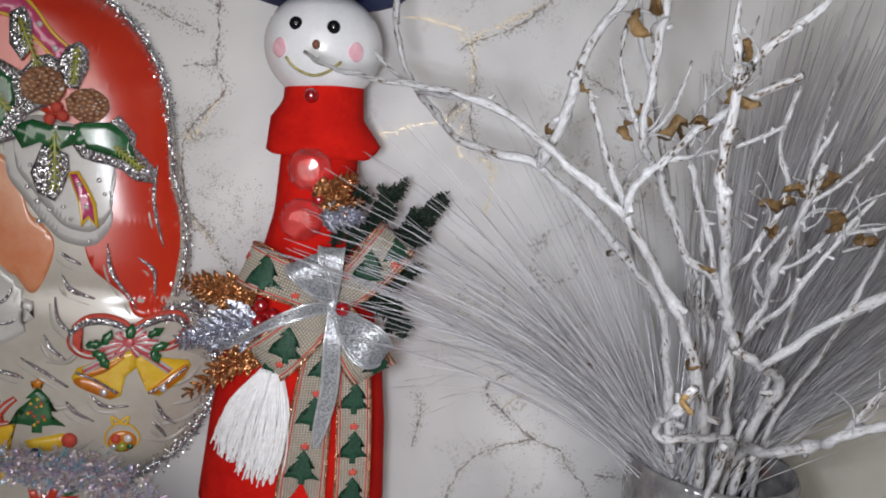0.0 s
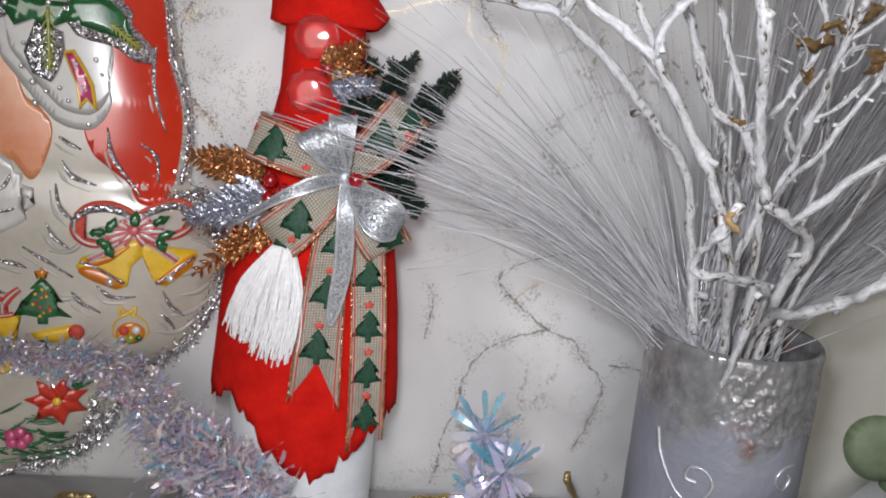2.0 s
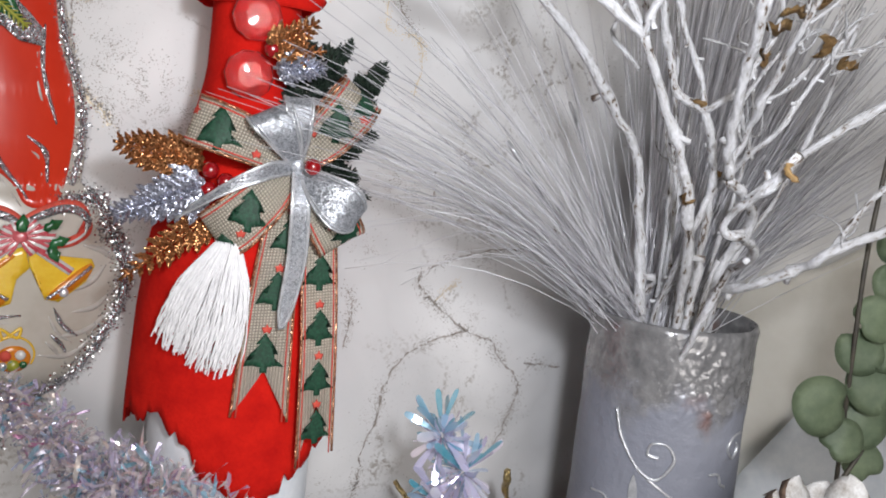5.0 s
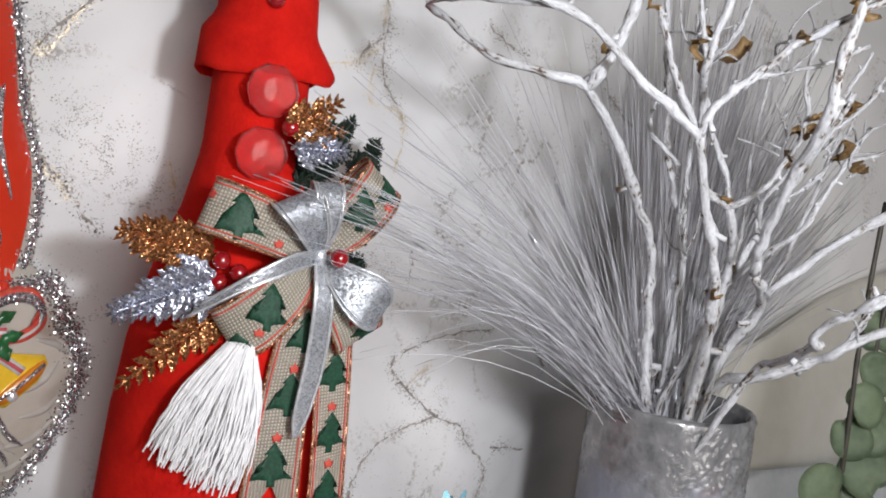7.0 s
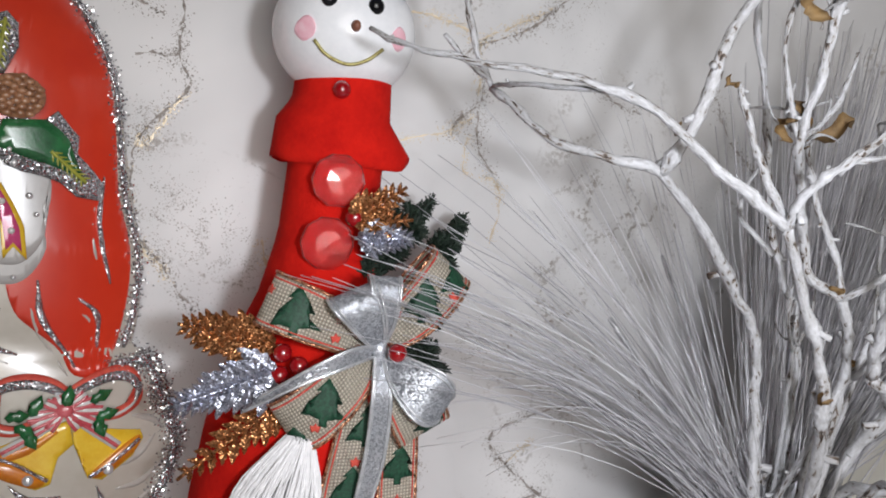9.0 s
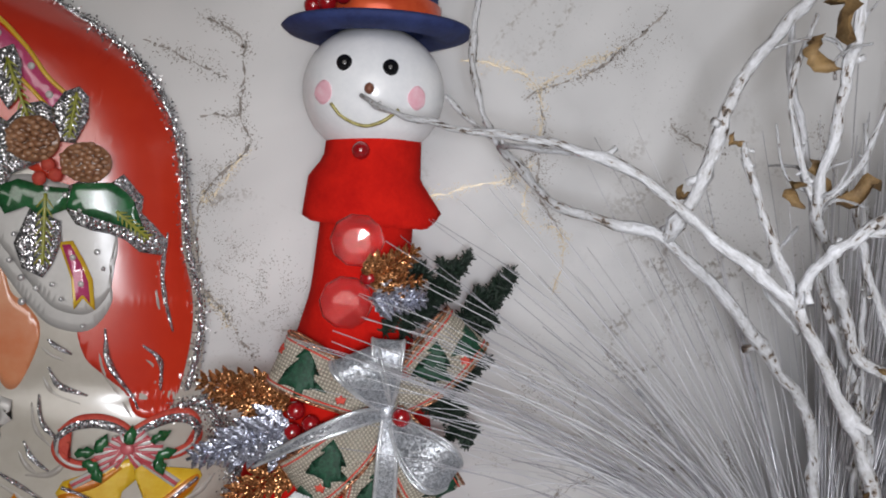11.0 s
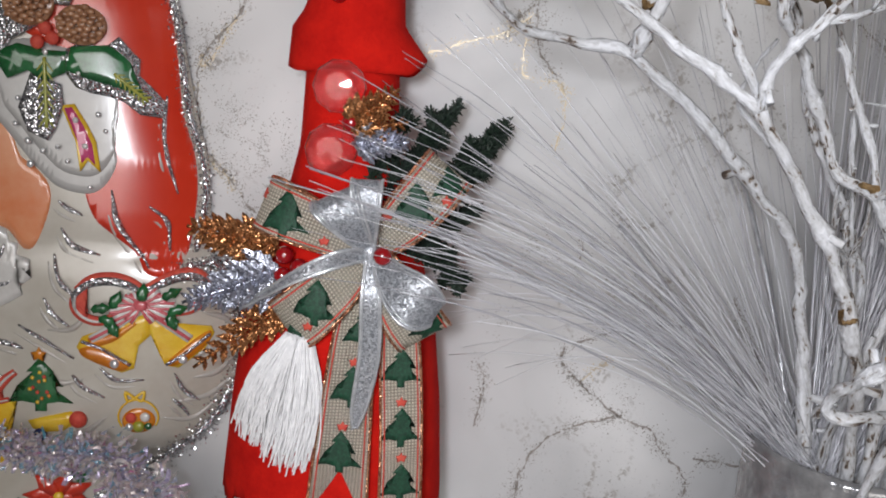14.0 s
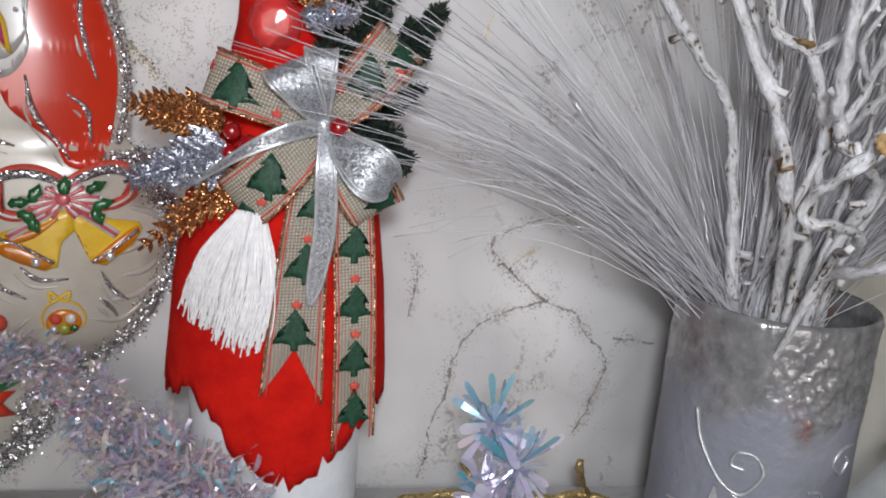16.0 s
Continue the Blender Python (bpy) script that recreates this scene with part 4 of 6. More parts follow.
# ---- dry branches in the vase ----
def branch(points, r0, r1, parent, sides=9, knots=3):
    """A crooked limb with knots and short stubs; its surface runs round and along the limb."""
    ln = spline([np.array(p) / 1000 for p in points], 7)
    n = len(ln)
    wob = [Vector(q) + Vector((noise.noise(Vector(q) * 110), noise.noise(Vector(q) * 110 + Vector((9, 0, 0))), noise.noise(Vector(q) * 110 + Vector((0, 9, 0))))) * min(0.0013, 0.8 * r0) for q in ln]
    radii = [r0 + (r1 - r0) * i / (n - 1) for i in range(n)]
    rng = random.Random(int(points[0][0] * 7 + points[-1][2]))
    bm = bmesh.new()
    for _ in range(knots):
        k = rng.randrange(2, n - 2)
        radii[k] *= 1.3
        radii[k - 1] *= 1.12
        d = Vector((rng.gauss(0, 1), rng.gauss(0, 1), rng.gauss(0, 1))).normalized()
        tube(bm, [wob[k], wob[k] + d * radii[k] * 1.3, wob[k] + d * radii[k] * rng.uniform(1.7, 2.8)], [radii[k] * 0.62, radii[k] * 0.5, radii[k] * 0.55], 7, 0.5)
    tube(bm, wob, radii, sides, 0.5)
    uv = bm.loops.layers.uv.new("UVMap")
    ways = [Vector(q[:3]) for q in wob]
    for f in bm.faces:
        c = f.calc_center_median()
        near = min(range(n), key=lambda i: (ways[i] - c).length_squared)
        way = (ways[min(near + 1, n - 1)] - ways[max(near - 1, 0)]).normalized()
        side = way.cross(Vector((0.3, 1, 0.2))).normalized()
        up = way.cross(side)
        mid = math.atan2((c - ways[near]).dot(up), (c - ways[near]).dot(side))
        for lp in f.loops:
            d = lp.vert.co - ways[near]
            a = math.atan2(d.dot(up), d.dot(side))
            a += 2 * math.pi * round((mid - a) / (2 * math.pi))
            lp[uv].uv = (a / (2 * math.pi), near * 0.004 + d.dot(way))
    return part("branch", bm, M_BARK, parent)


def dry_leaf(at, size, parent, seed):
    """A crumpled brown leaf left on a twig."""
    rng = random.Random(seed)
    d = Vector((rng.gauss(0, 1), rng.gauss(0, 0.6), rng.gauss(0.4, 1))).normalized()
    s = d.orthogonal().normalized()
    n = d.cross(s)
    p = Vector(at) / 1000
    bm = bmesh.new()
    rows = []
    for i in range(9):
        t = i / 8
        w = size * 0.26 * math.sin(math.pi * min(1, t * 0.92 + 0.06)) * rng.uniform(0.45, 1.35)
        c = p + d * size * t + n * size * 0.22 * math.sin(t * 5 + seed) + s * size * 0.12 * math.sin(t * 7 + 2 * seed)
        rows.append([bm.verts.new(c + s * w * u + n * size * (0.30 * u * u + rng.gauss(0, 0.07))) for u in (-1, -0.5, 0, 0.5, 1)])
    for a, b in zip(rows, rows[1:]):
        for k in range(4):
            bm.faces.new((a[k], a[k + 1], b[k + 1], b[k]))
    bmesh.ops.solidify(bm, geom=bm.faces[:], thickness=0.00025)
    return part("dry_leaf", bm, M_LEAFBROWN, parent, "crumpled brown dry leaf")


def bouquet():
    t = thing("branch_bouquet", "dry white-painted branches with brown leaf remains in the vase", "branches", at=(VX, VY, 0.05))
    B = lambda r0, r1, *pts, **kw: branch(pts, r0 * 0.76 / 1000, r1 * 0.78 / 1000, t, **kw)
    # the two long limbs that reach towards the bottle
    B(3.2, 2.0, (155, 350, 55), (142, 343, 150), (137, 341, 180), (126, 336, 216), (102, 328, 241), (61, 316, 273), (32, 332, 279), (13, 356, 298))
    B(2.7, 2.3, (61, 316, 273), (66, 309, 288), (69, 305, 308), (76, 303, 326), (92, 300, 350))
    B(3.0, 2.3, (165, 345, 55), (146, 318, 160), (130, 302, 203), (110, 295, 235), (88, 285, 260))
    B(2.5, 1.0, (88, 285, 260), (68, 294, 275), (36, 302, 295), (-13, 325, 301), (-36, 345, 309))
    B(1.2, 1.0, (36, 302, 295), (14, 330, 297), (12, 354, 298), knots=1)
    B(1.6, 1.5, (12, 354, 298), (4, 355, 312), (0, 356, 331), (0, 356, 350))
    B(1.3, 1.0, (12, 354, 299), (-2, 353, 308), (-8, 352, 313), knots=1)
    B(2.2, 1.6, (88, 285, 260), (90, 278, 272), (95, 272, 281), (101, 262, 291), (109, 250, 301), (122, 238, 311))
    B(1.2, 0.8, (95, 272, 281), (104, 266, 284), (114, 258, 288), (126, 250, 296), knots=4)
    B(2.0, 1.2, (89, 286, 262), (83, 292, 276), (75, 296, 297), (73, 297, 303))
    B(1.3, 0.8, (100, 302, 250), (93, 312, 262), (98, 318, 272), (104, 320, 281), knots=2)
    # the forked stem behind them: left prong runs on to the brown joint and upwards
    B(2.6, 2.4, (160, 340, 60), (159, 328, 160), (150, 314, 205), (142, 307, 222), (133, 303, 237))
    B(2.3, 1.9, (133, 303, 237), (124, 309, 244), (115, 307, 258), (104, 300, 274), (93, 290, 287), (91, 283, 305), (91, 280, 322), (90, 277, 350))
    B(1.8, 1.2, (133, 303, 237), (129, 308, 256), (124, 313, 272), (118, 314, 292))
    B(1.6, 1.0, (133, 303, 237), (140, 294, 247), (143, 289, 257), (147, 285, 274), (141, 283, 292), (143, 280, 312))
    B(1.3, 0.9, (93, 290, 287), (85, 288, 301), (80, 287, 318), (84, 286, 338), knots=2)
    B(1.2, 0.8, (93, 290, 287), (101, 285, 299), (104, 283, 316), knots=2)
    # the thick upright limb that leans forward
    B(3.0, 2.6, (168, 345, 60), (171, 330, 160), (172, 313, 193), (154, 299, 205), (141, 294, 213))
    B(2.8, 2.1, (141, 294, 213), (132, 285, 227), (121, 268, 250), (108, 249, 271), (105, 246, 286), (104, 240, 306))
    B(1.9, 1.4, (104, 240, 306), (108, 236, 316), (118, 230, 327), (126, 226, 345))
    B(1.7, 1.2, (104, 240, 306), (99, 236, 320), (96, 230, 345))
    # limbs to the side
    B(2.4, 1.6, (154, 296, 205), (170, 273, 233), (190, 250, 256), (214, 226, 276))
    B(1.5, 1.0, (160, 287, 217), (177, 280, 232), (196, 272, 246), (222, 262, 262))
    B(2.2, 1.6, (150, 335, 60), (150, 326, 165), (147, 318, 190), (152, 312, 210), (157, 308, 226), (154, 294, 246), (151, 277, 271), (152, 270, 286))
    B(1.8, 1.2, (152, 312, 208), (150, 295, 221), (153, 283, 233), (160, 280, 247), (167, 279, 261), (176, 276, 276))
    B(1.2, 0.8, (157, 306, 230), (147, 300, 240), (146, 292, 250), (150, 286, 262), knots=5)
    B(1.2, 0.8, (154, 296, 243), (162, 290, 250), (166, 284, 262), (172, 280, 282), knots=5)
    B(1.1, 0.8, (151, 277, 271), (160, 272, 280), (170, 268, 296), (174, 264, 312), knots=3)
    B(1.1, 0.8, (151, 277, 271), (147, 270, 284), (150, 264, 300), knots=3)
    B(1.1, 0.8, (167, 279, 261), (178, 272, 266), (190, 266, 276), knots=2)
    B(3.0, 2.3, (158, 350, 60), (165, 330, 150), (168, 300, 168), (175, 285, 179), (178, 272, 188), (198, 255, 205))
    B(1.8, 1.4, (178, 274, 187), (183, 270, 200), (190, 266, 213), (204, 256, 226))
    B(2.2, 1.6, (150, 330, 100), (143, 292, 168), (134, 268, 184), (118, 249, 192), (101, 235, 196), (91, 231, 200), (89, 215, 212), (89, 203, 222))
    # thin uprights inside the mouth
    B(1.5, 1.0, (152, 345, 60), (148, 338, 170), (141, 331, 215), (139, 330, 228))
    B(1.0, 0.7, (141, 331, 213), (135, 329, 224), (133, 328, 240), knots=1)
    B(1.0, 0.7, (141, 331, 213), (145, 329, 225), (143, 327, 241), knots=1)
    B(1.5, 1.0, (150, 345, 60), (150, 338, 163), (148, 335, 196), (143, 334, 226), (136, 332, 262), (128, 330, 317))
    B(2.0, 1.4, (150, 352, 60), (153, 342, 193), (146, 337, 219), (134, 334, 240), (122, 331, 262), (112, 327, 290), (98, 322, 325), (93, 320, 345))
    B(1.6, 1.2, (178, 350, 80), (186, 340, 165), (196, 326, 205), (206, 318, 245), (214, 312, 290))
    B(1.4, 1.0, (172, 352, 80), (182, 345, 175), (186, 338, 225), (180, 334, 270), (184, 330, 320))
    rng = random.Random(12)
    for _ in range(9):
        a, r = rng.uniform(0, 6.28), rng.uniform(0.005, 0.024)
        x, y = VX - 0.004 + r * math.cos(a), VY + r * math.sin(a)
        branch([(x * 1000, y * 1000, 60), (x * 1000 + rng.gauss(0, 5), y * 1000 + rng.gauss(0, 4), 140), (x * 1000 + rng.gauss(0, 14), y * 1000 + rng.gauss(-6, 8), rng.uniform(160, 195))], 0.0016, 0.0010, t, 7, 2)
    # thin curling side twigs round the leaf clusters
    for x, y, z, n in ((152, 278, 268, 7), (167, 279, 260, 6), (141, 288, 262, 4), (93, 289, 288, 6), (104, 240, 306, 4), (101, 262, 291, 4), (157, 306, 228, 3), (141, 330, 216, 2), (178, 272, 189, 2), (91, 281, 320, 3)):
        for _ in range(n):
            d = Vector((rng.gauss(0.1, 0.6), rng.gauss(-0.1, 0.5), rng.gauss(0.9, 0.5))).normalized()
            e = d.orthogonal().normalized()
            e = Matrix.Rotation(rng.uniform(0, 6.28), 3, d) @ e
            ln, c = rng.uniform(9, 24), rng.uniform(2, 5)
            o = Vector((x, y, z)) + Vector((rng.gauss(0, 1.2), rng.gauss(0, 1.2), rng.gauss(0, 3)))
            branch([tuple(o), tuple(o + d * ln * 0.35 + e * c), tuple(o + d * ln * 0.7 + e * c * 0.4), tuple(o + d * ln - e * c * 0.8)], 0.0006, 0.00035, t, 6, 0)
    for i, (x, y, z, s) in enumerate(((139, 285, 266, 12), (142, 287, 262, 10), (93, 289, 290, 10), (97, 287, 289, 11), (88, 290, 287, 8), (151, 277, 272, 9), (155, 275, 274, 10), (167, 279, 262, 11), (171, 277, 260, 9), (89, 277, 330, 13), (86, 279, 322, 10), (104, 240, 308, 10), (100, 239, 316, 9), (66, 312, 285, 7), (133, 303, 238, 6), (118, 314, 290, 7), (73, 297, 302, 5), (89, 204, 221, 6), (103, 261, 292, 8), (150, 310, 210, 6), (130, 300, 200, 6))):
        dry_leaf((x, y, z), s / 1000, t, 20 + i)
    return t


bouquet()


def strand_grass():
    """Silver strands that fan out of the vase to both sides."""
    rng = random.Random(31)
    verts, faces = [], []

    def strand(base, tip, sag, r):
        base, tip = np.array(base), np.array(tip)
        mid = base + (tip - base) * 0.5 + np.array((0, 0, sag))
        n0 = len(verts)
        steps = 7
        for i in range(steps):
            t = i / (steps - 1)
            p = (1 - t) ** 2 * base + 2 * t * (1 - t) * mid + t * t * tip
            rr = r * (1 - 0.35 * t)
            for k in range(3):
                a = 2.094 * k
                verts.append((p[0] + rr * math.cos(a), p[1] + rr * math.sin(a), p[2] + rr * math.sin(a + 1)))
        for i in range(steps - 1):
            for k in range(3):
                a, b = n0 + 3 * i + k, n0 + 3 * i + (k + 1) % 3
                faces.append((a, b, b + 3, a + 3))

    def fan(count, angle, spread, length, y0, yspread, sag, r, droop=0.0):
        for _ in range(count):
            a = radians(rng.gauss(angle, spread))
            ln = length * rng.uniform(0.62, 1.05)
            base = (VX - 0.012 + rng.gauss(0, 0.005) + 0.008 * math.sin(a), VY + 0.004 + rng.gauss(0, 0.007), 0.128 + rng.uniform(0, 0.012))
            tip = (base[0] + ln * math.sin(a), base[1] + rng.gauss(y0, yspread), base[2] + ln * math.cos(a) - droop)
            strand(base, (tip[0], min(tip[1], WALL_Y - 0.004), tip[2]), sag * rng.uniform(0.6, 1.3), r * rng.uniform(0.7, 1.3))

    fan(66, -62, 3.0, 0.204, -0.012, 0.012, 0.034, 0.00018)
    fan(30, -54, 4, 0.204, -0.008, 0.014, 0.026, 0.00018)
    fan(20, -45, 5, 0.198, 0.004, 0.018, 0.018, 0.00016)
    fan(24, -33, 6, 0.195, 0.016, 0.022, 0.010, 0.00016)
    fan(14, -20, 6, 0.180, 0.028, 0.025, 0.004, 0.00016)
    fan(9, -75, 2.0, 0.150, 0.034, 0.008, 0.045, 0.00018, 0.008)
    fan(16, -6, 6, 0.170, 0.045, 0.02, 0.0, 0.00016)
    fan(420, 25, 9, 0.24, 0.066, 0.014, 0.0, 0.00030)
    fan(420, 47, 12, 0.25, 0.066, 0.014, 0.012, 0.00030)
    me = bpy.data.meshes.new("silver_grass")
    me.from_pydata(verts, [], faces)
    me.materials.append(M_STRAND)
    me.shade_smooth()
    tagged(new("silver_grass", me), "fine silver-grey grass strands fanning out of the vase", "dried grass", kind="stuff")
    # a few jointed stalks among them
    st = thing("grass_stalks", "silver stalks with dark joints among the strands", "dried grass", at=(VX, VY, 0.1))
    for tip in ((0.071, 0.352, 0.218), (0.131, 0.412, 0.241)):
        ln = spline([(VX - 0.014, VY + 0.005, 0.11), (0.5 * (tip[0] + VX) - 0.006, 0.5 * (tip[1] + VY), 0.5 * (tip[2] + 0.11) + 0.006), tip], 8)
        part("stalk", tube(bmesh.new(), ln, [0.0009 if i % 5 else 0.0013 for i in range(len(ln))], 6, 0.3), M_SILVERLINE, st)


strand_grass()


# ---- embossed plaque at the wall ----
EDGE_Z = (0.0, 0.02, 0.04, 0.06, 0.085, 0.105, 0.13, 0.15, 0.17, 0.176, 0.195, 0.218, 0.24, 0.265, 0.287, 0.305, 0.322, 0.333, 0.345, 0.37)
EDGE_X = (-0.205, -0.16, -0.142, -0.132, -0.10, -0.088, -0.081, -0.083, -0.091, -0.103, -0.101, -0.102, -0.108, -0.113, -0.117, -0.125, -0.138, -0.153, -0.18, -0.25)


def edge_x(z):
    return float(np.interp(z, EDGE_Z, EDGE_X))


def plaque_y(x, z):
    """Depth of the bulging plaque: at the wall along its edge, forward towards the middle."""
    u = max(0.0, edge_x(z) - x)
    return 0.4525 - 0.020 * (1 - math.exp(-u / 0.022)) - 0.02 * (1 - math.exp(-u / 0.15))


def plaque():
    p = thing("picture_plaque", "glossy embossed holiday plaque in red and cream with glitter", "wall plaque", at=(-0.2, 0.43, 0))
    bm = bmesh.new()
    rows = []
    for z in np.linspace(0.0015, 0.37, 74):
        e = edge_x(z)
        rows.append([bm.verts.new((x, plaque_y(x, z), z)) for x in e - (e + 0.33) * np.linspace(0, 1, 48) ** 1.5])
    for a, b in zip(rows, rows[1:]):
        for k in range(47):
            bm.faces.new((a[k], b[k], b[k + 1], a[k + 1]))
    bmesh.ops.recalc_face_normals(bm, faces=bm.faces)
    thickened(bm, Vector((0, 0.002, 0)))
    sheet = part("plaque_sheet", bm, M_SHEET, p, "cream glossy plastic sheet")

    def relief(name, pts, mat, h=0.7, label="", curve=True, parent=p):
        pts = mm(*pts)
        if curve:
            n = len(pts)
            ring = spline([pts[-2], pts[-1]] + pts + [pts[0], pts[1]], 4)
            pts = [tuple(q) for q in ring[8:8 + 4 * n]]
        bm = filled(pts, 0.006)
        for q in bm.verts:
            q.co.z = max(q.co.z, 0.003)
            q.co.y = plaque_y(q.co.x, q.co.z) - h / 1000
        bmesh.ops.recalc_face_normals(bm, faces=bm.faces)
        if sum(f.normal.y for f in bm.faces) > 0:
            bmesh.ops.reverse_faces(bm, faces=bm.faces)
        thickened(bm, Vector((0, 0.0012, 0)))
        return part(name, bm, mat, parent, label)

    def line(name, pts, mat, r, h=0.6, label="", taper=True, rough=0.5, parent=p):
        ln = spline(mm(*pts), 6)
        n = len(ln)
        bm = tube(bmesh.new(), [(x, plaque_y(x, z) - h / 1000, max(z, 0.002)) for x, z in ln], [r / 1000 * ((0.35 + 0.65 * math.sin(math.pi * min(0.97, max(0.03, i / (n - 1))))) if taper else 1) for i in range(n)], 8, rough)
        return part(name, bm, mat, parent, label)

    def flakes(pts, spread, count, seed, h=0.4, label="silver glitter grains"):
        rng = random.Random(seed)
        ln = spline(mm(*pts), 10)
        verts, faces = [], []
        for _ in range(count):
            x, z = ln[rng.randrange(len(ln) - 1)]
            x, z = x + rng.gauss(0, spread / 1000), max(0.003, z + rng.gauss(0, spread / 1000))
            c = Vector((x, plaque_y(x, z) - h / 1000 - rng.uniform(0, 0.0008), z))
            q = Vector((rng.gauss(0, 0.5), -1, rng.gauss(0, 0.5))).normalized()
            a = q.orthogonal().normalized() * rng.uniform(0.00025, 0.0006)
            b = q.cross(a)
            n0 = len(verts)
            verts.extend(tuple(c + v) for v in (a, b, -a, -b))
            faces.append((n0, n0 + 1, n0 + 2, n0 + 3))
        me = bpy.data.meshes.new("glitter_dust")
        me.from_pydata(verts, [], faces)
        me.materials.append(M_FLAKE)
        ob = new("glitter_dust", me)
        ob.parent, ob.matrix_parent_inverse = p, Matrix.Translation(-p.location)
        tagged(ob, label, kind="stuff")

    def dot(name, x, z, r, mat, h=0.5, label="", parent=p):
        x, z = x / 1000, z / 1000
        return part(name, ball(bmesh.new(), (x, plaque_y(x, z) - h / 1000, z), r / 1000, 12, 8, (1, 0.6, 1)), mat, parent, label)

    relief("red_field", ((-215, 345), (-190, 350), (-168, 341), (-150, 330), (-138, 320), (-127, 306), (-120, 288), (-116, 265), (-113, 242), (-107, 221), (-106, 201), (-109, 178), (-113, 168), (-123, 168), (-130, 178), (-139, 186), (-146, 193), (-150, 206), (-148, 220), (-156, 246), (-170, 270), (-215, 290)), M_RED, 0.6, "glossy red printed field")
    band = relief("magenta_band", ((-215, 332), (-196, 334), (-180, 322), (-170, 310), (-161, 303), (-166, 296), (-180, 310), (-192, 318), (-215, 316)), M_MAGENTA, 1.0, "magenta printed band", False)
    line("band_edge", ((-215, 333), (-196, 335), (-180, 323), (-170, 311), (-161, 303.5)), M_YELLOW, 1.0, 1.0, "yellow edge", False, 0.05, band)
    line("band_edge", ((-215, 316), (-192, 317), (-180, 309), (-166, 296)), M_YELLOW, 0.9, 1.0, "yellow edge", False, 0.05, band)
    for x, z in ((-176, 314), (-190, 326), (-168, 303)):
        dot("band_star", x, z, 1.6, M_WHITEPRINT, 1.0, "small pale star", band)
    relief("orange_field", ((-191, 248), (-182, 236), (-177, 220), (-171, 215), (-165, 207), (-165, 196), (-171, 180), (-176, 178), (-182, 186), (-191, 188), (-215, 188), (-215, 249)), M_PEACH, 0.5, "smooth orange printed field")
    relief("white_tuft", ((-215, 194), (-200, 196), (-191, 193), (-187, 189), (-183, 186), (-182, 181), (-178, 180), (-179, 175), (-173, 173), (-176, 169), (-172, 165), (-177, 161), (-176, 157), (-182, 153), (-190, 149), (-215, 147)), M_WHITEPRINT, 1.2, "white fluffy printed tuft", False)
    # soft white pompom: one domed shape, its lower rim in shallow overlapping folds
    pom = ((-190, 262), (-189, 248), (-187, 237), (-181, 229), (-174, 220), (-168, 213), (-160, 206), (-148, 204), (-141, 209), (-137, 219), (-139, 229), (-137, 238), (-139, 250), (-150, 262), (-165, 266), (-178, 268))
    mid = np.array((-160.0, 240.0))
    for i, (k, dx, dz) in enumerate(((1.0, 0, 0), (0.90, 1.5, 4.0))):
        relief("pompom_fold", [tuple(mid + (np.array(q) - mid) * k + np.array((dx, dz))) for q in pom], M_POMPOM, 0.8 + 0.25 * i, "soft white printed pompom")
    tail = relief("ribbon_tail", ((-159, 242), (-154, 243), (-149, 235), (-145, 227), (-143, 214), (-148, 219), (-151, 214), (-153, 227)), M_YELLOW, 2.75, "pink ribbon end with yellow edge", False)
    relief("ribbon_face", ((-157.5, 241), (-154.5, 241.5), (-150, 234), (-146.3, 226), (-144.8, 217), (-148, 220.5), (-150.2, 217.5), (-152, 227)), M_MAGENTA, 3.1, "pink", False, tail)
    for x, z in ((-153, 236), (-149, 225)):
        dot("ribbon_star", x, z, 1.3, M_WHITEPRINT, 3.1, "small pale star", tail)
    # holly, cones and sprigs
    for pts in (((-189, 318), (-183, 322), (-179, 315), (-178, 302), (-182, 295), (-188, 303)), ((-166, 297), (-162, 305), (-157, 308), (-153, 304), (-152, 295), (-156, 284), (-162, 284)),
                ((-157, 266), (-150, 270), (-143, 267), (-137, 273), (-132, 267), (-129, 264), (-129, 257), (-124, 252), (-119, 246), (-120, 239), (-128, 240), (-134, 245), (-140, 247), (-147, 248), (-153, 250), (-158, 257)),
                ((-171, 255), (-159, 251), (-158, 242), (-161, 232), (-164, 226.5), (-172, 230), (-176, 240)), ((-205, 292), (-192, 295), (-182, 290), (-179, 269), (-184, 256), (-198, 250), (-210, 262)), ((-182, 290), (-176, 298), (-170, 300), (-164, 297), (-168, 275), (-180, 268))):
        relief("glitter_leaf", pts, M_SILVERGLIT, 3.0, "silver glitter holly leaf", False)
    for pts in (((-155, 267), (-148, 268), (-141, 269), (-136, 266), (-132, 262), (-131, 255), (-126, 247), (-133, 250), (-140, 252), (-148, 254), (-157, 257)), ((-186, 262), (-176, 267), (-166, 265), (-157, 265), (-157, 256), (-165, 252), (-172, 256), (-180, 252)), ((-204, 288), (-194, 291), (-186, 286), (-184, 274), (-190, 262), (-202, 264))):
        relief("holly_leaf", pts, M_GREEN, 3.6, "green printed holly leaf", False)
    for base, tip, w in (((-165, 262), (-164, 232), 3.2), ((-157, 305), (-158, 286), 2.4), ((-184, 316), (-174, 293), 2.8), ((-138, 257), (-125, 246), 2.4), ((-199, 284), (-186, 270), 2.5)):
        a, b = np.array(base, float), np.array(tip, float)
        s = np.array((-(b - a)[1], (b - a)[0])) / np.linalg.norm(b - a) * w
        sp = line("sprig", (base, tuple((a + b) / 2), tip), M_LIME, 0.7, 4.0, "lime green printed sprig", False, 0.1)
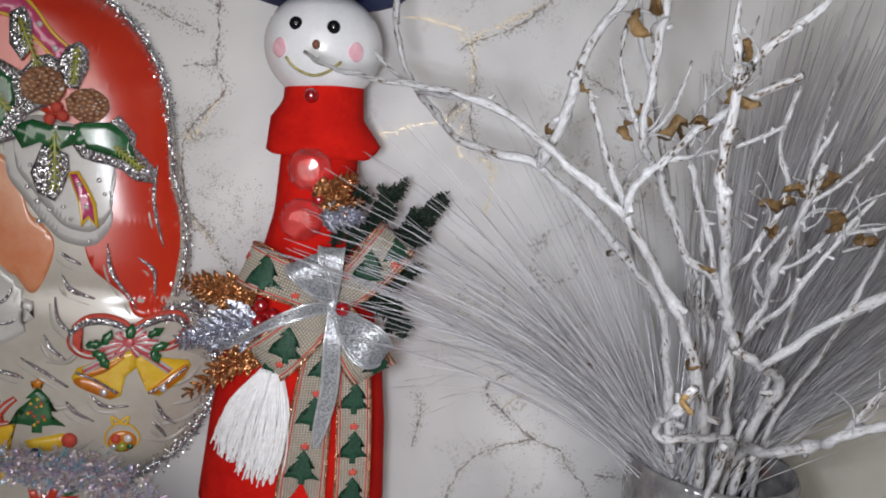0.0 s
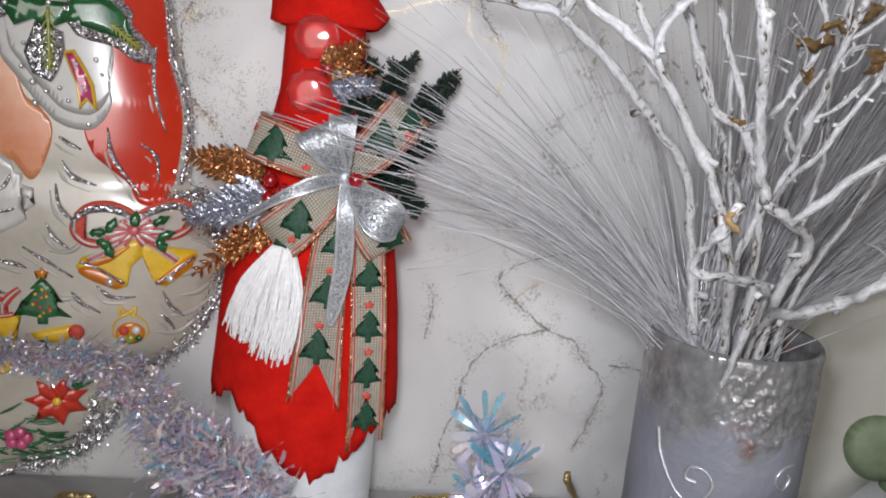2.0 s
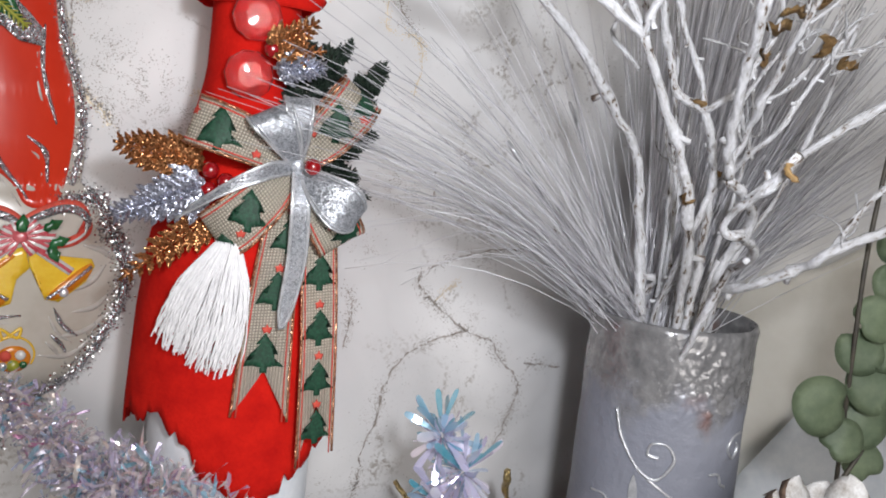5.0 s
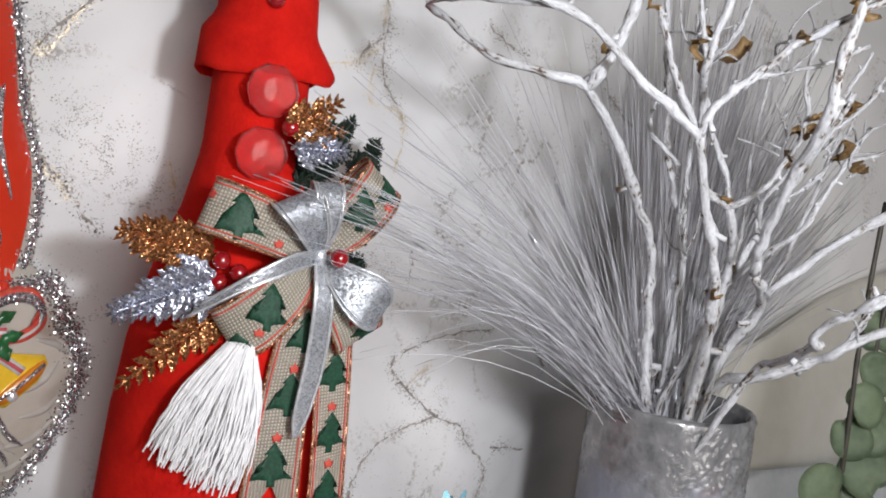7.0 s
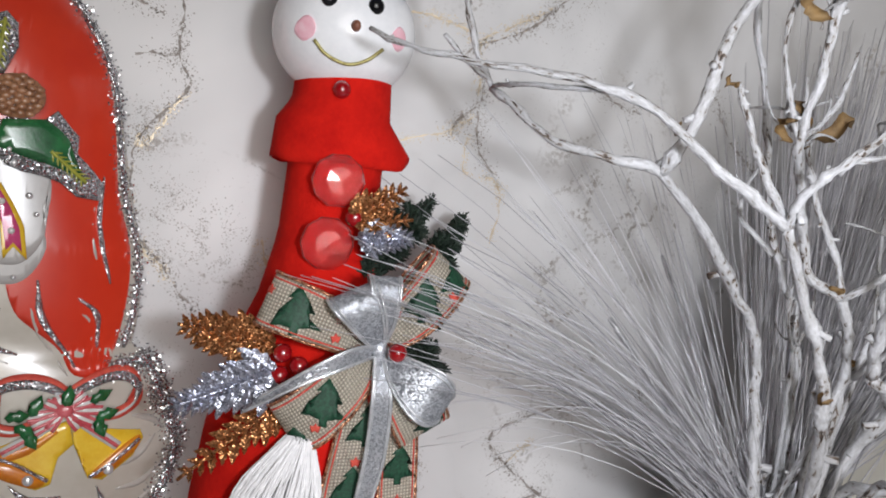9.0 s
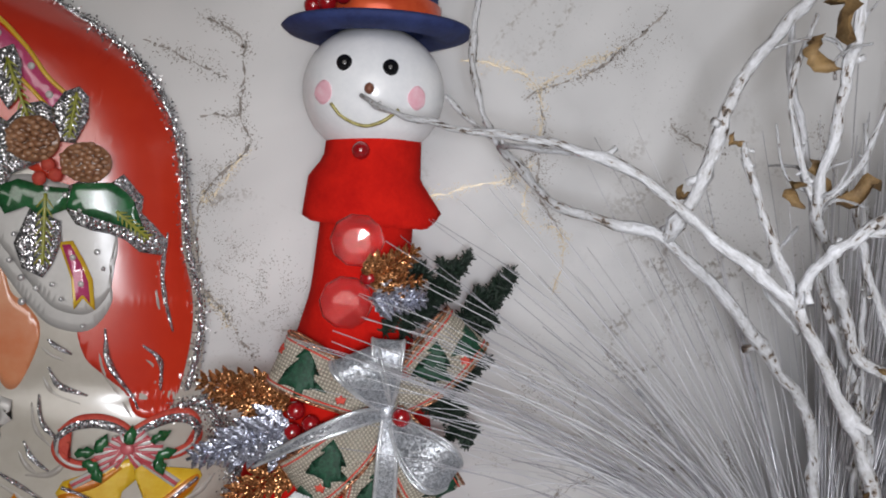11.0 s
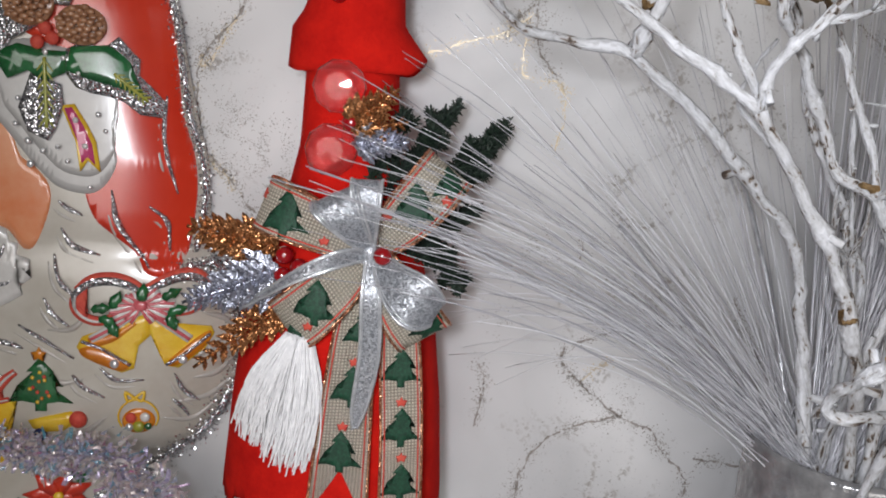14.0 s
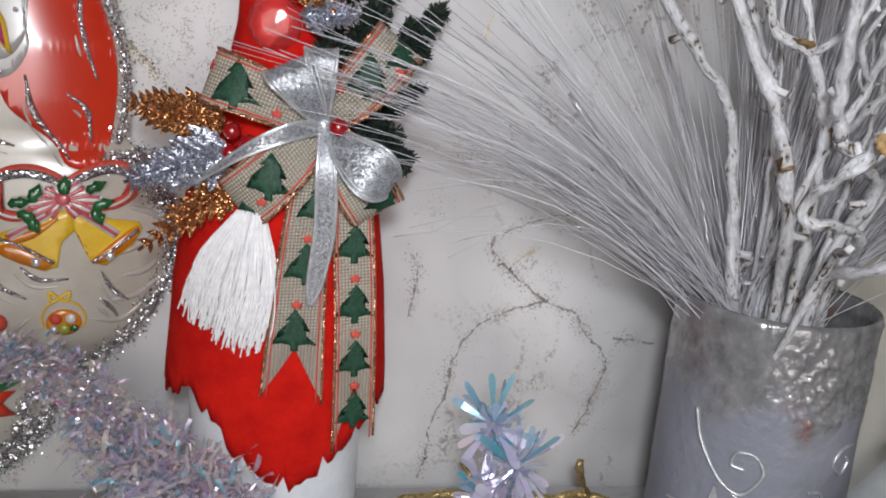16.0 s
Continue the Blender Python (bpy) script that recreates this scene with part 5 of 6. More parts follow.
        for i in range(7):
            q = a + (b - a) * (i + 0.3) / 7.5
            for sg in (-1, 1):
                e = q + s * sg + (b - a) * 0.16
                line("sprig_needle", (tuple(q), tuple((q + e) / 2), tuple(e)), M_LIME, 0.4, 4.0, "", True, 0.1, sp)
    for cx, cz, rx, rz in ((-171.5, 284, 10, 9.5), (-151, 276.5, 9.6, 8.4)):
        c = relief("printed_cone", [(cx + rx * math.cos(a), cz + rz * math.sin(a)) for a in np.linspace(0, 6.283, 17)[:-1]], M_CONEPRINT, 4.2, "brown printed pine cone")
        bm = bmesh.new()
        for i in range(34):
            a, r = i * 2.39996, math.sqrt((i + 0.5) / 34)
            x, z = (cx + rx * 0.93 * r * math.cos(a)) / 1000, (cz + rz * 0.93 * r * math.sin(a)) / 1000
            ball(bm, (x, plaque_y(x, z) - 0.0042 - 0.0022 * (1 - r * r), z), 0.00185, 8, 5, (1.15, 0.6, 0.72))
        tagged(part("cone_texture", bm, M_CONEPRINT, c), kind="stuff")
    for x, z in ((-168, 268), (-162, 270), (-165, 274)):
        dot("holly_berry", x, z, 3.0, M_REDPRINT, 3.6, "red printed berry")
    rng = random.Random(6)
    for x, z, r in ((-172, 226, 1.5), (-166, 222, 1.2), (-177, 233, 1.2), (-156, 218, 1.0), (-144, 239, 1.3), (-141, 232, 1.0), (-171, 216, 1.6), (-165, 264, 1.3), (-158, 262, 1.2), (-150, 251, 1.3), (-152, 256, 1.0), (-176, 244, 1.1), (-147, 207, 1.0), (-160, 224, 1.0), (-184, 262, 1.4), (-188, 268, 1.3), (-155, 273, 1.1)):
        dot("crystal", x, z, r, M_CRYSTAL, 3.4, "tiny clear crystal")
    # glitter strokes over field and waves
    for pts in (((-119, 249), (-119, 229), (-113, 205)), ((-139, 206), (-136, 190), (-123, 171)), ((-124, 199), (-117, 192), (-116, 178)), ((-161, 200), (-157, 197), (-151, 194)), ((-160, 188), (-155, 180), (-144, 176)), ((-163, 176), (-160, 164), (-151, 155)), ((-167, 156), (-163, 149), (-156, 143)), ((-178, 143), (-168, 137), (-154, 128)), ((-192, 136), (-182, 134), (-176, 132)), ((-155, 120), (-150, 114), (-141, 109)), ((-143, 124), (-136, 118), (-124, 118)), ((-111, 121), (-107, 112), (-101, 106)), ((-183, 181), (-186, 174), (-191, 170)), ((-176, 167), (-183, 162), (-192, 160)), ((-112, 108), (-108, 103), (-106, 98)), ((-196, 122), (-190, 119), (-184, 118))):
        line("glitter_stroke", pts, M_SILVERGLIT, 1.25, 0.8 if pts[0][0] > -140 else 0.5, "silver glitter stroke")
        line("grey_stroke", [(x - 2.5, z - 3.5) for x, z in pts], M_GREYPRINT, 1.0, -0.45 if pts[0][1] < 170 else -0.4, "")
    for pts in (((-90, 140), (-97, 132), (-108, 128)), ((-86, 128), (-94, 120), (-104, 118)), ((-88, 116), (-98, 108), (-112, 106)), ((-95, 104), (-105, 96), (-118, 98)), ((-100, 150), (-92, 147), (-87, 142)), ((-150, 118), (-160, 116), (-170, 121)), ((-148, 150), (-155, 142), (-166, 141)), ((-140, 100), (-150, 92), (-160, 90)), ((-130, 82), (-140, 76), (-150, 78)), ((-150, 60), (-146, 50), (-148, 40)), ((-165, 30), (-158, 24), (-156, 16))):
        line("grey_wave", pts, M_GREYPRINT, 1.7, -0.7, "soft grey printed wave", True, 0.1)
    # glitter edge
    line("glitter_edge", ((-215, 361), (-190, 352), (-168, 341), (-152, 332), (-138, 321.5), (-126, 305), (-118.5, 287), (-114.5, 265), (-110.5, 241), (-104, 219), (-103, 197), (-106.5, 176)), M_SILVERGLIT, 1.38, 0.3, "silver glitter edge", False, 0.9)
    flakes(((-215, 361), (-190, 352), (-168, 341), (-152, 332), (-138, 321.5), (-126, 305), (-118.5, 287), (-114.5, 265), (-110.5, 241), (-104, 219), (-103, 197), (-106.5, 176)), 1.5, 2600, 1)
    line("glitter_edge", ((-108, 171), (-99, 172), (-93, 168), (-90, 158), (-85, 150), (-82, 138), (-83, 122), (-90, 106), (-101, 88), (-118, 74)), M_SILVERGLIT, 1.81, -0.3, "silver glitter edge", False, 1.2)
    flakes(((-108, 171), (-99, 172), (-93, 168), (-90, 158), (-85, 150), (-82, 138), (-83, 122), (-90, 106), (-101, 88), (-118, 74)), 2.6, 3200, 2)
    line("glitter_edge", ((-118, 74), (-131, 62), (-140, 44), (-150, 27), (-164, 15), (-182, 7), (-203, 3)), M_SILVERGLIT, 1.98, -0.6, "silver glitter edge", False, 1.2)
    flakes(((-118, 74), (-131, 62), (-140, 44), (-150, 27), (-164, 15), (-182, 7), (-203, 3)), 2.8, 2600, 3)
    for pts in (((-138, 62), (-146, 56), (-150, 44)), ((-146, 44), (-152, 38), (-154, 26)), ((-156, 30), (-160, 26), (-162, 14)), ((-166, 22), (-172, 20), (-174, 8)), ((-178, 18), (-184, 16), (-187, 5))):
        flakes(pts, 1.8, 500, int(-pts[0][0]))
        line("glitter_drip", pts, M_SILVERGLIT, 1.6, -0.2, "silver glitter patch", True, 1.0)

    # bells under a bow
    def strip(name, pts, w, mat, h, label="", parent=p):
        """A flat printed band along a line, narrower at its ends where w says so."""
        ln = [np.array(q) for q in spline(pts, 6)]
        n = len(ln)
        one, two = [], []
        for i, q in enumerate(ln):
            d = ln[min(i + 1, n - 1)] - ln[max(i - 1, 0)]
            d = np.array((-d[1], d[0])) / max(1e-6, np.linalg.norm(d))
            ww = float(np.interp(i / (n - 1), np.linspace(0, 1, len(w)), w)) / 2
            one.append(tuple(q + d * ww))
            two.append(tuple(q - d * ww))
        return relief(name, one + two[::-1], mat, h, label, False, parent)

    bells = relief("bell", ((-123, 150), (-129, 148), (-140, 143), (-150, 139), (-152.5, 134), (-149, 129), (-143, 126), (-133, 122), (-128, 124), (-126, 135), (-121, 140)), M_YELLOW, 1.6, "golden yellow printed bell", False)
    relief("bell_mouth", ((-151, 133), (-145, 134.5), (-137, 131), (-130, 126), (-133, 123), (-141, 125.5), (-149, 129.5)), M_ORANGE, 2.2, "orange shaded mouth", True, bells)
    strip("bell_shade", ((-127, 146), (-137, 139), (-147, 136)), (1.5, 4, 5), M_ORANGE, 1.9, "orange shaded side", bells)
    dot("clapper", -136, 126.5, 2.2, M_CRYSTAL, 2.2, "silver clapper", bells)
    bell2 = relief("bell", ((-122, 150), (-112, 146), (-96, 143.5), (-94.5, 140), (-98, 133), (-109, 124), (-114.5, 125.5), (-116, 133), (-121, 141)), M_YELLOW, 1.8, "golden yellow printed bell", False)
    relief("bell_mouth", ((-96, 141.5), (-101, 139), (-109, 132), (-113.5, 127), (-109.5, 125.5), (-101, 131.5), (-96, 137)), M_ORANGE, 2.4, "orange shaded mouth", True, bell2)
    dot("clapper", -107, 128.5, 2.2, M_CRYSTAL, 2.4, "silver clapper", bell2)
    for o, pts in (((-128, 145), ((-150, 137), (-140, 133), (-129, 126))), ((-115, 144), ((-96, 140), (-105, 132), (-114, 126)))):
        line("bell_rim", pts, M_SILVERGLIT, 0.8, 2.4, "silver glitter rim", False, 0.4)
    bow = part("printed_bow", ball(bmesh.new(), (-0.125, plaque_y(-0.125, 0.1545) - 0.0032, 0.1545), 0.0028, 12, 8, (1.2, 0.5, 1)), M_PINKPRINT, p, "red and white printed bow")
    left = ((-125, 160), (-130, 163), (-138, 165), (-147, 163.5), (-153, 158.5), (-153.5, 153), (-149, 148), (-142, 146.5), (-134, 150))
    right = ((-124, 160), (-118, 163.5), (-109, 167), (-102, 166), (-98, 161), (-99, 156), (-105, 152), (-113, 150.5))
    for pts in (left, right):
        strip("bow_band", pts[3:], (1.2, 2.4, 4.2, 4.4, 3.2), M_REDPRINT, 2.0, "red ribbon underside", bow)
        strip("bow_band", [(x, z + 2.2) for x, z in pts[:5]], (2.0, 3.4, 3.6, 2.0), M_REDPRINT, 1.7, "red ribbon", bow)
        strip("bow_glitter", pts[:6], (2.4, 3.6, 3.8, 3.0, 1.0), M_SILVERGLIT, 2.4, "silver glitter edge", bow)
        strip("bow_stripe", [(x * 0.985 - 1.9, z * 0.97 + 4.2) for x, z in pts[4:]], (0.6, 1.1, 1.1, 0.6), M_WHITEPRINT, 2.5, "white stripe", bow)
    for x, z in ((-138, 152), (-136, 148.5), (-132, 158), (-128, 160.5), (-118, 161), (-114.5, 158), (-111, 154), (-114, 149), (-119, 147), (-130, 147)):
        dx, dz = x + 125, z - 154.5
        end, half = (-125 + dx, 154.5 + dz), (-125 + dx * 0.55, 154.5 + dz * 0.55)
        petal = strip("bow_petal", ((-125, 154.5), half, end), (1.6, 4.2, 4.4), M_WHITEPRINT, 2.9, "white and pink striped petal", bow)
        for sg in (-1, 1):
            n = np.array((-dz, dx)) / math.hypot(dx, dz) * 1.3 * sg
            strip("petal_stripe", ((-125 + n[0] * 0.3, 154.5 + n[1] * 0.3), (half[0] + n[0], half[1] + n[1]), (end[0] + n[0], end[1] + n[1])), (0.5, 1.2, 1.3), M_PINKPRINT, 3.3, "pink stripe", petal)
    for pts in (((-127, 150), (-136, 144), (-146, 138)), ((-122, 151), (-113, 145), (-104, 138))):
        tail2 = strip("bow_tail", pts, (2.0, 3.6, 3.6), M_WHITEPRINT, 2.7, "white and pink ribbon tail", bow)
        strip("tail_stripe", pts, (0.8, 1.4, 1.4), M_PINKPRINT, 3.1, "pink stripe", tail2)
    for x, z, a in ((-135, 157, 1.2), (-141, 153, 0.1), (-138, 147, -0.5), (-136, 143.5, -1.0), (-124, 160.5, 1.5), (-112, 160, 0.5), (-109, 152.5, 0.3), (-111, 147, -1.2)):
        d = np.array((math.cos(a), math.sin(a)))
        n = np.array((-d[1], d[0]))
        c = np.array((x, z))
        relief("bow_leaf", [tuple(c + d * u * 4.5 + n * w * 2.6) for u, w in ((-1, 0), (-0.6, 0.8), (-0.2, 0.6), (0.1, 1), (0.5, 0.5), (1, 0), (0.5, -0.6), (0.1, -1), (-0.3, -0.6), (-0.7, -0.8))], M_GREEN, 4.4, "green holly leaf", False, bow)
    # small figures low on the plaque
    tr = relief("printed_tree", [(-169 + 27 * a, 115 + 25 * b) for a, b in TREE], M_GREEN, 1.0, "green printed tree with baubles", False)
    for _ in range(12):
        b = rng.uniform(-0.4, 0.3)
        dot("bauble", -169 + 27 * rng.uniform(-0.8, 0.8) * (0.5 - b) * 0.42, 115 + 25 * b, 0.9, rng.choice((M_YELLOW, M_REDPRINT, M_ORANGE)), 1.2, "", tr)
    relief("tree_star", [(-169 + 7 * a, 129.5 + 7 * b) for a, b in STAR], M_ORANGE, 1.6, "orange star", False, tr)
    relief("yellow_shape", ((-200, 103), (-192, 104), (-179, 108), (-182, 99), (-185, 92), (-186, 74), (-200, 70)), M_YELLOW, 0.7, "yellow printed shape", False)
    relief("yellow_shape", ((-175, 97), (-168, 99), (-156, 102), (-151, 98), (-160, 92), (-172, 91)), M_YELLOW, 0.7, "yellow printed shape", False)
    for pts, w in ((((-197, 120), (-192, 116), (-188, 112)), (4.4, 4.0, 4.6)), (((-180, 120.5), (-184, 117), (-188, 112)), (3.2, 4.0, 4.6)), (((-188, 113), (-188, 110), (-188, 107)), (4.6, 4.4, 5.5)), (((-194, 106.5), (-188, 106), (-183, 107)), (2.2, 2.6, 2.2))):
        bar = strip("print_bar", pts, w, M_REDPRINT, 1.3, "red printed stroke")
        strip("bar_stripe", pts, tuple(0.28 * q for q in w), M_WHITEPRINT, 1.6, "pale inner line", bar)
    dot("printed_bauble", -153, 98, 4.2, M_REDPRINT, 0.8, "red printed bauble")
    dot("printed_bauble", -170, 90, 3.2, M_BLUE, 1.0, "dark blue printed bauble")
    dot("printed_bauble", -196, 92, 4.0, M_GREEN, 1.4, "green printed bauble")
    o = relief("printed_ornament", [(-127 + 7 * math.cos(a), 97 + 6.5 * math.sin(a)) for a in np.linspace(0, 6.283, 15)[:-1]], M_ORANGE, 0.7, "round printed ornament with gold ring")
    line("ornament_ring", [(-127 + 8.5 * math.cos(a), 99 + 9 * math.sin(a)) for a in np.linspace(-0.6, 3.7, 12)], M_YELLOW, 0.5, 0.7, "gold ring", False, 0.1, o)
    for x, z, r, m in ((-130, 99, 2.6, M_REDPRINT), (-124, 99, 2.4, M_WHITEPRINT), (-127, 94, 2.8, M_LIME), (-131, 94, 2.0, M_CRYSTAL), (-123, 94, 1.8, M_GREEN)):
        dot("ornament_bead", x, z, r, m, 1.2, "", o)
    for sg in (-1, 1):
        line("ornament_bow", ((-128, 109), (-128 + sg * 4, 112), (-128 + sg * 3, 107.5), (-128, 109)), M_YELLOW, 0.7, 0.9, "yellow bow", False, 0.1, o)
    # poinsettia with needles
    for i in range(7):
        a = 2 * math.pi * i / 7 + 0.35
        d, n, c = np.array((math.cos(a), math.sin(a))), np.array((-math.sin(a), math.cos(a))), np.array((-165.0, 56.0))
        relief("poinsettia_petal", [tuple(c + d * u * 15 + n * w * 5) for u, w in ((0, 0.25), (0.3, 0.62), (0.55, 0.80), (0.75, 0.42), (1.05, 0), (0.75, -0.42), (0.55, -0.80), (0.3, -0.62), (0, -0.25))], M_RED, 2.0 + 0.25 * (i % 3), "red printed petal", False)
    dot("poinsettia_heart", -165, 56, 2.6, M_YELLOW, 2.4, "yellow heart")
    for i in range(40):
        x, z = rng.uniform(-200, -172), rng.uniform(14, 50)
        a = rng.uniform(-0.8, 0.6)
        line("printed_needle", ((x, z), (x + 6 * math.cos(a), z + 6 * math.sin(a)), (x + 12 * math.cos(a), z + 12 * math.sin(a) + 1)), M_GREEN, 0.8, 1.2, "", True, 0.1)
    for i in range(8):
        a = rng.uniform(0.5, 1.3)
        line("printed_needle", ((-156, 62), (-156 + 8 * math.cos(a + i * 0.1), 62 + 8 * math.sin(a)), (-156 + 14 * math.cos(a + i * 0.1), 62 + 15 * math.sin(a))), M_GREEN, 0.8, 1.2, "", True, 0.1)
    for i in range(5):
        a = 2 * math.pi * i / 5
        dot("pink_petal", -185 + 4 * math.cos(a), 34 + 4 * math.sin(a), 3.4, M_MAGENTA, 1.8, "pink printed petal")
    return p


plaque()


# ---- tinsel, glitter twigs, cone and leaves on the shelf ----
def tinsel(name, label, path, radii, per_mm, mat, seed, width=0.0016, star=False):
    """A garland of loose strips round a line."""
    rng = random.Random(seed)
    line = [Vector(q[:3]) for q in spline([np.array(q) / 1000 for q in path], 10)]
    rad = [q[0] for q in spline([np.array((r, 0.0)) / 1000 for r in radii], 10)]
    verts, faces = [], []
    for i in range(len(line) - 1):
        a, b = line[i], line[i + 1]
        way = (b - a).normalized()
        for _ in range(max(1, int((b - a).length * 1000 * per_mm))):
            d = Vector((rng.gauss(0, 1), rng.gauss(0, 1), rng.gauss(0, 1)))
            d = (d - way * d.dot(way) * 0.75).normalized()
            p = a.lerp(b, rng.random()) + d * rad[i] * rng.uniform(0, 0.25 if star else 0.75)
            d = (d + Vector((rng.gauss(0, 1), rng.gauss(0, 1), rng.gauss(0, 1))) * (0.2 if star else 0.6)).normalized()
            ln = rad[i] * (rng.uniform(0.35, 0.85) if star else rng.uniform(0.2, 0.6))
            s = d.cross(Vector((rng.gauss(0, 1), rng.gauss(0, 1), rng.gauss(0, 1)))).normalized()
            bend = Vector((rng.gauss(0, 0.3), rng.gauss(0, 0.3), rng.gauss(-0.08, 0.3)))
            short = 1 / (1 + bend.length)
            w = width * rng.uniform(0.5, 1.25)
            n0 = len(verts)
            for k in range(5):
                t = k / 4
                q = p + (d + bend * t * 1.4) * ln * t * short
                q.z, q.y = max(q.z, 0.0012), min(q.y, 0.452)
                tw = s * math.cos(t * 1.6) + d.cross(s) * math.sin(t * 1.6)
                verts.extend((tuple(q - tw * w / 2), tuple(q + tw * w / 2)))
            for k in range(4):
                m = n0 + 2 * k
                faces.append((m, m + 1, m + 3, m + 2))
    me = bpy.data.meshes.new(name)
    me.from_pydata(verts, [], faces)
    me.materials.append(mat)
    return tagged(new(name, me), label, "tinsel", kind="stuff")


def burst(name, label, centre, radius, count, mat, seed):
    """Rounded foil blades that stand out from one heart on all sides."""
    rng = random.Random(seed)
    verts, faces = [], []
    c = Vector(centre) / 1000
    for i in range(count):
        h = 1 - 2 * (i + 0.5) / count
        a = i * 2.39996
        d = (Vector((math.sqrt(1 - h * h) * math.cos(a), math.sqrt(1 - h * h) * math.sin(a), h)) + Vector((rng.gauss(0, 0.34), rng.gauss(0, 0.34), rng.gauss(0, 0.34)))).normalized()
        s = d.cross(Vector((rng.gauss(0, 1), rng.gauss(0, 1), rng.gauss(0, 1)))).normalized()
        n = d.cross(s)
        ln, w, curl = radius / 1000 * rng.uniform(0.42, 1.0), rng.uniform(0.0012, 0.0022), rng.uniform(-0.5, 0.5)
        n0 = len(verts)
        for k in range(7):
            t = (0.12, 0.4, 0.6, 0.78, 0.9, 0.97, 1.0)[k]
            ww = w * (0.15 + 0.85 * min(1, t * 1.25)) * (1.0, 1.0, 1.0, 1.0, 0.95, 0.7, 0.25)[k]
            q = c + d * ln * t + n * curl * ln * t * t
            q.y = min(q.y, 0.452)
            q.z = max(q.z, 0.0012)
            verts.extend((tuple(q - s * ww), tuple(q + s * ww)))
        for k in range(6):
            m = n0 + 2 * k
            faces.append((m, m + 1, m + 3, m + 2))
    me = bpy.data.meshes.new(name)
    me.from_pydata(verts, [], faces)
    me.materials.append(mat)
    return tagged(new(name, me), label, "tinsel", kind="stuff")


tinsel("tinsel_garland", "iridescent pink and lilac tinsel garland by the bottle foot", ((-235, 412, 98), (-180, 410, 90), (-154, 408, 88), (-132, 406, 90), (-112, 402, 76), (-96, 388, 60), (-76, 366, 58), (-58, 348, 60), (-42, 338, 46), (-36, 335, 20)), (10, 11, 13, 14, 17, 23, 25, 26, 26, 22), 15, M_TINSEL, 3, 0.0019)
tinsel("tinsel_garland", "iridescent tinsel heaped on the shelf", ((-108, 372, 18), (-85, 350, 22), (-60, 335, 24), (-40, 322, 22)), (18, 24, 26, 20), 15, M_TINSEL, 5, 0.0019)
for i, (heart, r) in enumerate((((57, 357, 84), 22), ((67, 352, 68), 25), ((58, 354, 52), 21))):
    burst("tinsel_pick", "upright iridescent blue and silver tinsel burst", heart, r, 62, M_TINSELBLUE, 7 + i)
tinsel("tinsel_pick", "crumpled iridescent foil stem of the tinsel burst", ((64, 348, 8), (63, 351, 35), (61, 353, 68)), (18, 17, 10), 9, M_TINSEL, 9, 0.0022)
tinsel("tinsel_scraps", "loose iridescent tinsel lying on the shelf", ((20, 350, 2), (45, 345, 3), (75, 350, 3), (98, 360, 2)), (10, 16, 18, 12), 7, M_TINSEL, 8)


def gold_twig():
    g = thing("glitter_twig", "gold glitter twig lying along the wall on the shelf", "twig", "gold glitter twigs", at=(0.03, 0.42, 0))
    for pts, r in ((((-14, 402, 4), (6, 408, 6), (26, 420, 10), (52, 424, 13), (75, 422, 12), (105, 420, 12), (128, 420, 14), (150, 405, 10)), 0.0024),
                   (((128, 420, 14), (118, 408, 30), (111, 393, 43), (109, 391, 49)), 0.0019), (((125, 419, 12), (126, 404, 8), (130, 392, 4)), 0.0017),
                   (((26, 420, 10), (40, 408, 12), (55, 404, 8)), 0.0015), (((75, 422, 12), (66, 430, 22), (62, 432, 27)), 0.0014)):
        part("twig_arm", tube(bmesh.new(), spline([np.array(p) / 1000 for p in pts], 8), r, 8, 0.7), M_GOLDGLIT, g)
    h = thing("glitter_twig", "gold glitter twig curled on the shelf below the plaque", "twig", "gold glitter twigs", at=(-0.15, 0.40, 0))
    for pts in (((-172, 370, 3), (-160, 390, 8), (-150, 392, 22), (-142, 386, 27), (-130, 384, 27)), ((-160, 390, 8), (-135, 380, 5), (-105, 372, 10), (-92, 366, 22)), ((-160, 390, 6), (-150, 372, 3), (-140, 360, 3))):
        part("twig_arm", tube(bmesh.new(), spline([np.array(p) / 1000 for p in pts], 8), 0.0019, 8, 0.7), M_GOLDGLIT, h)


gold_twig()


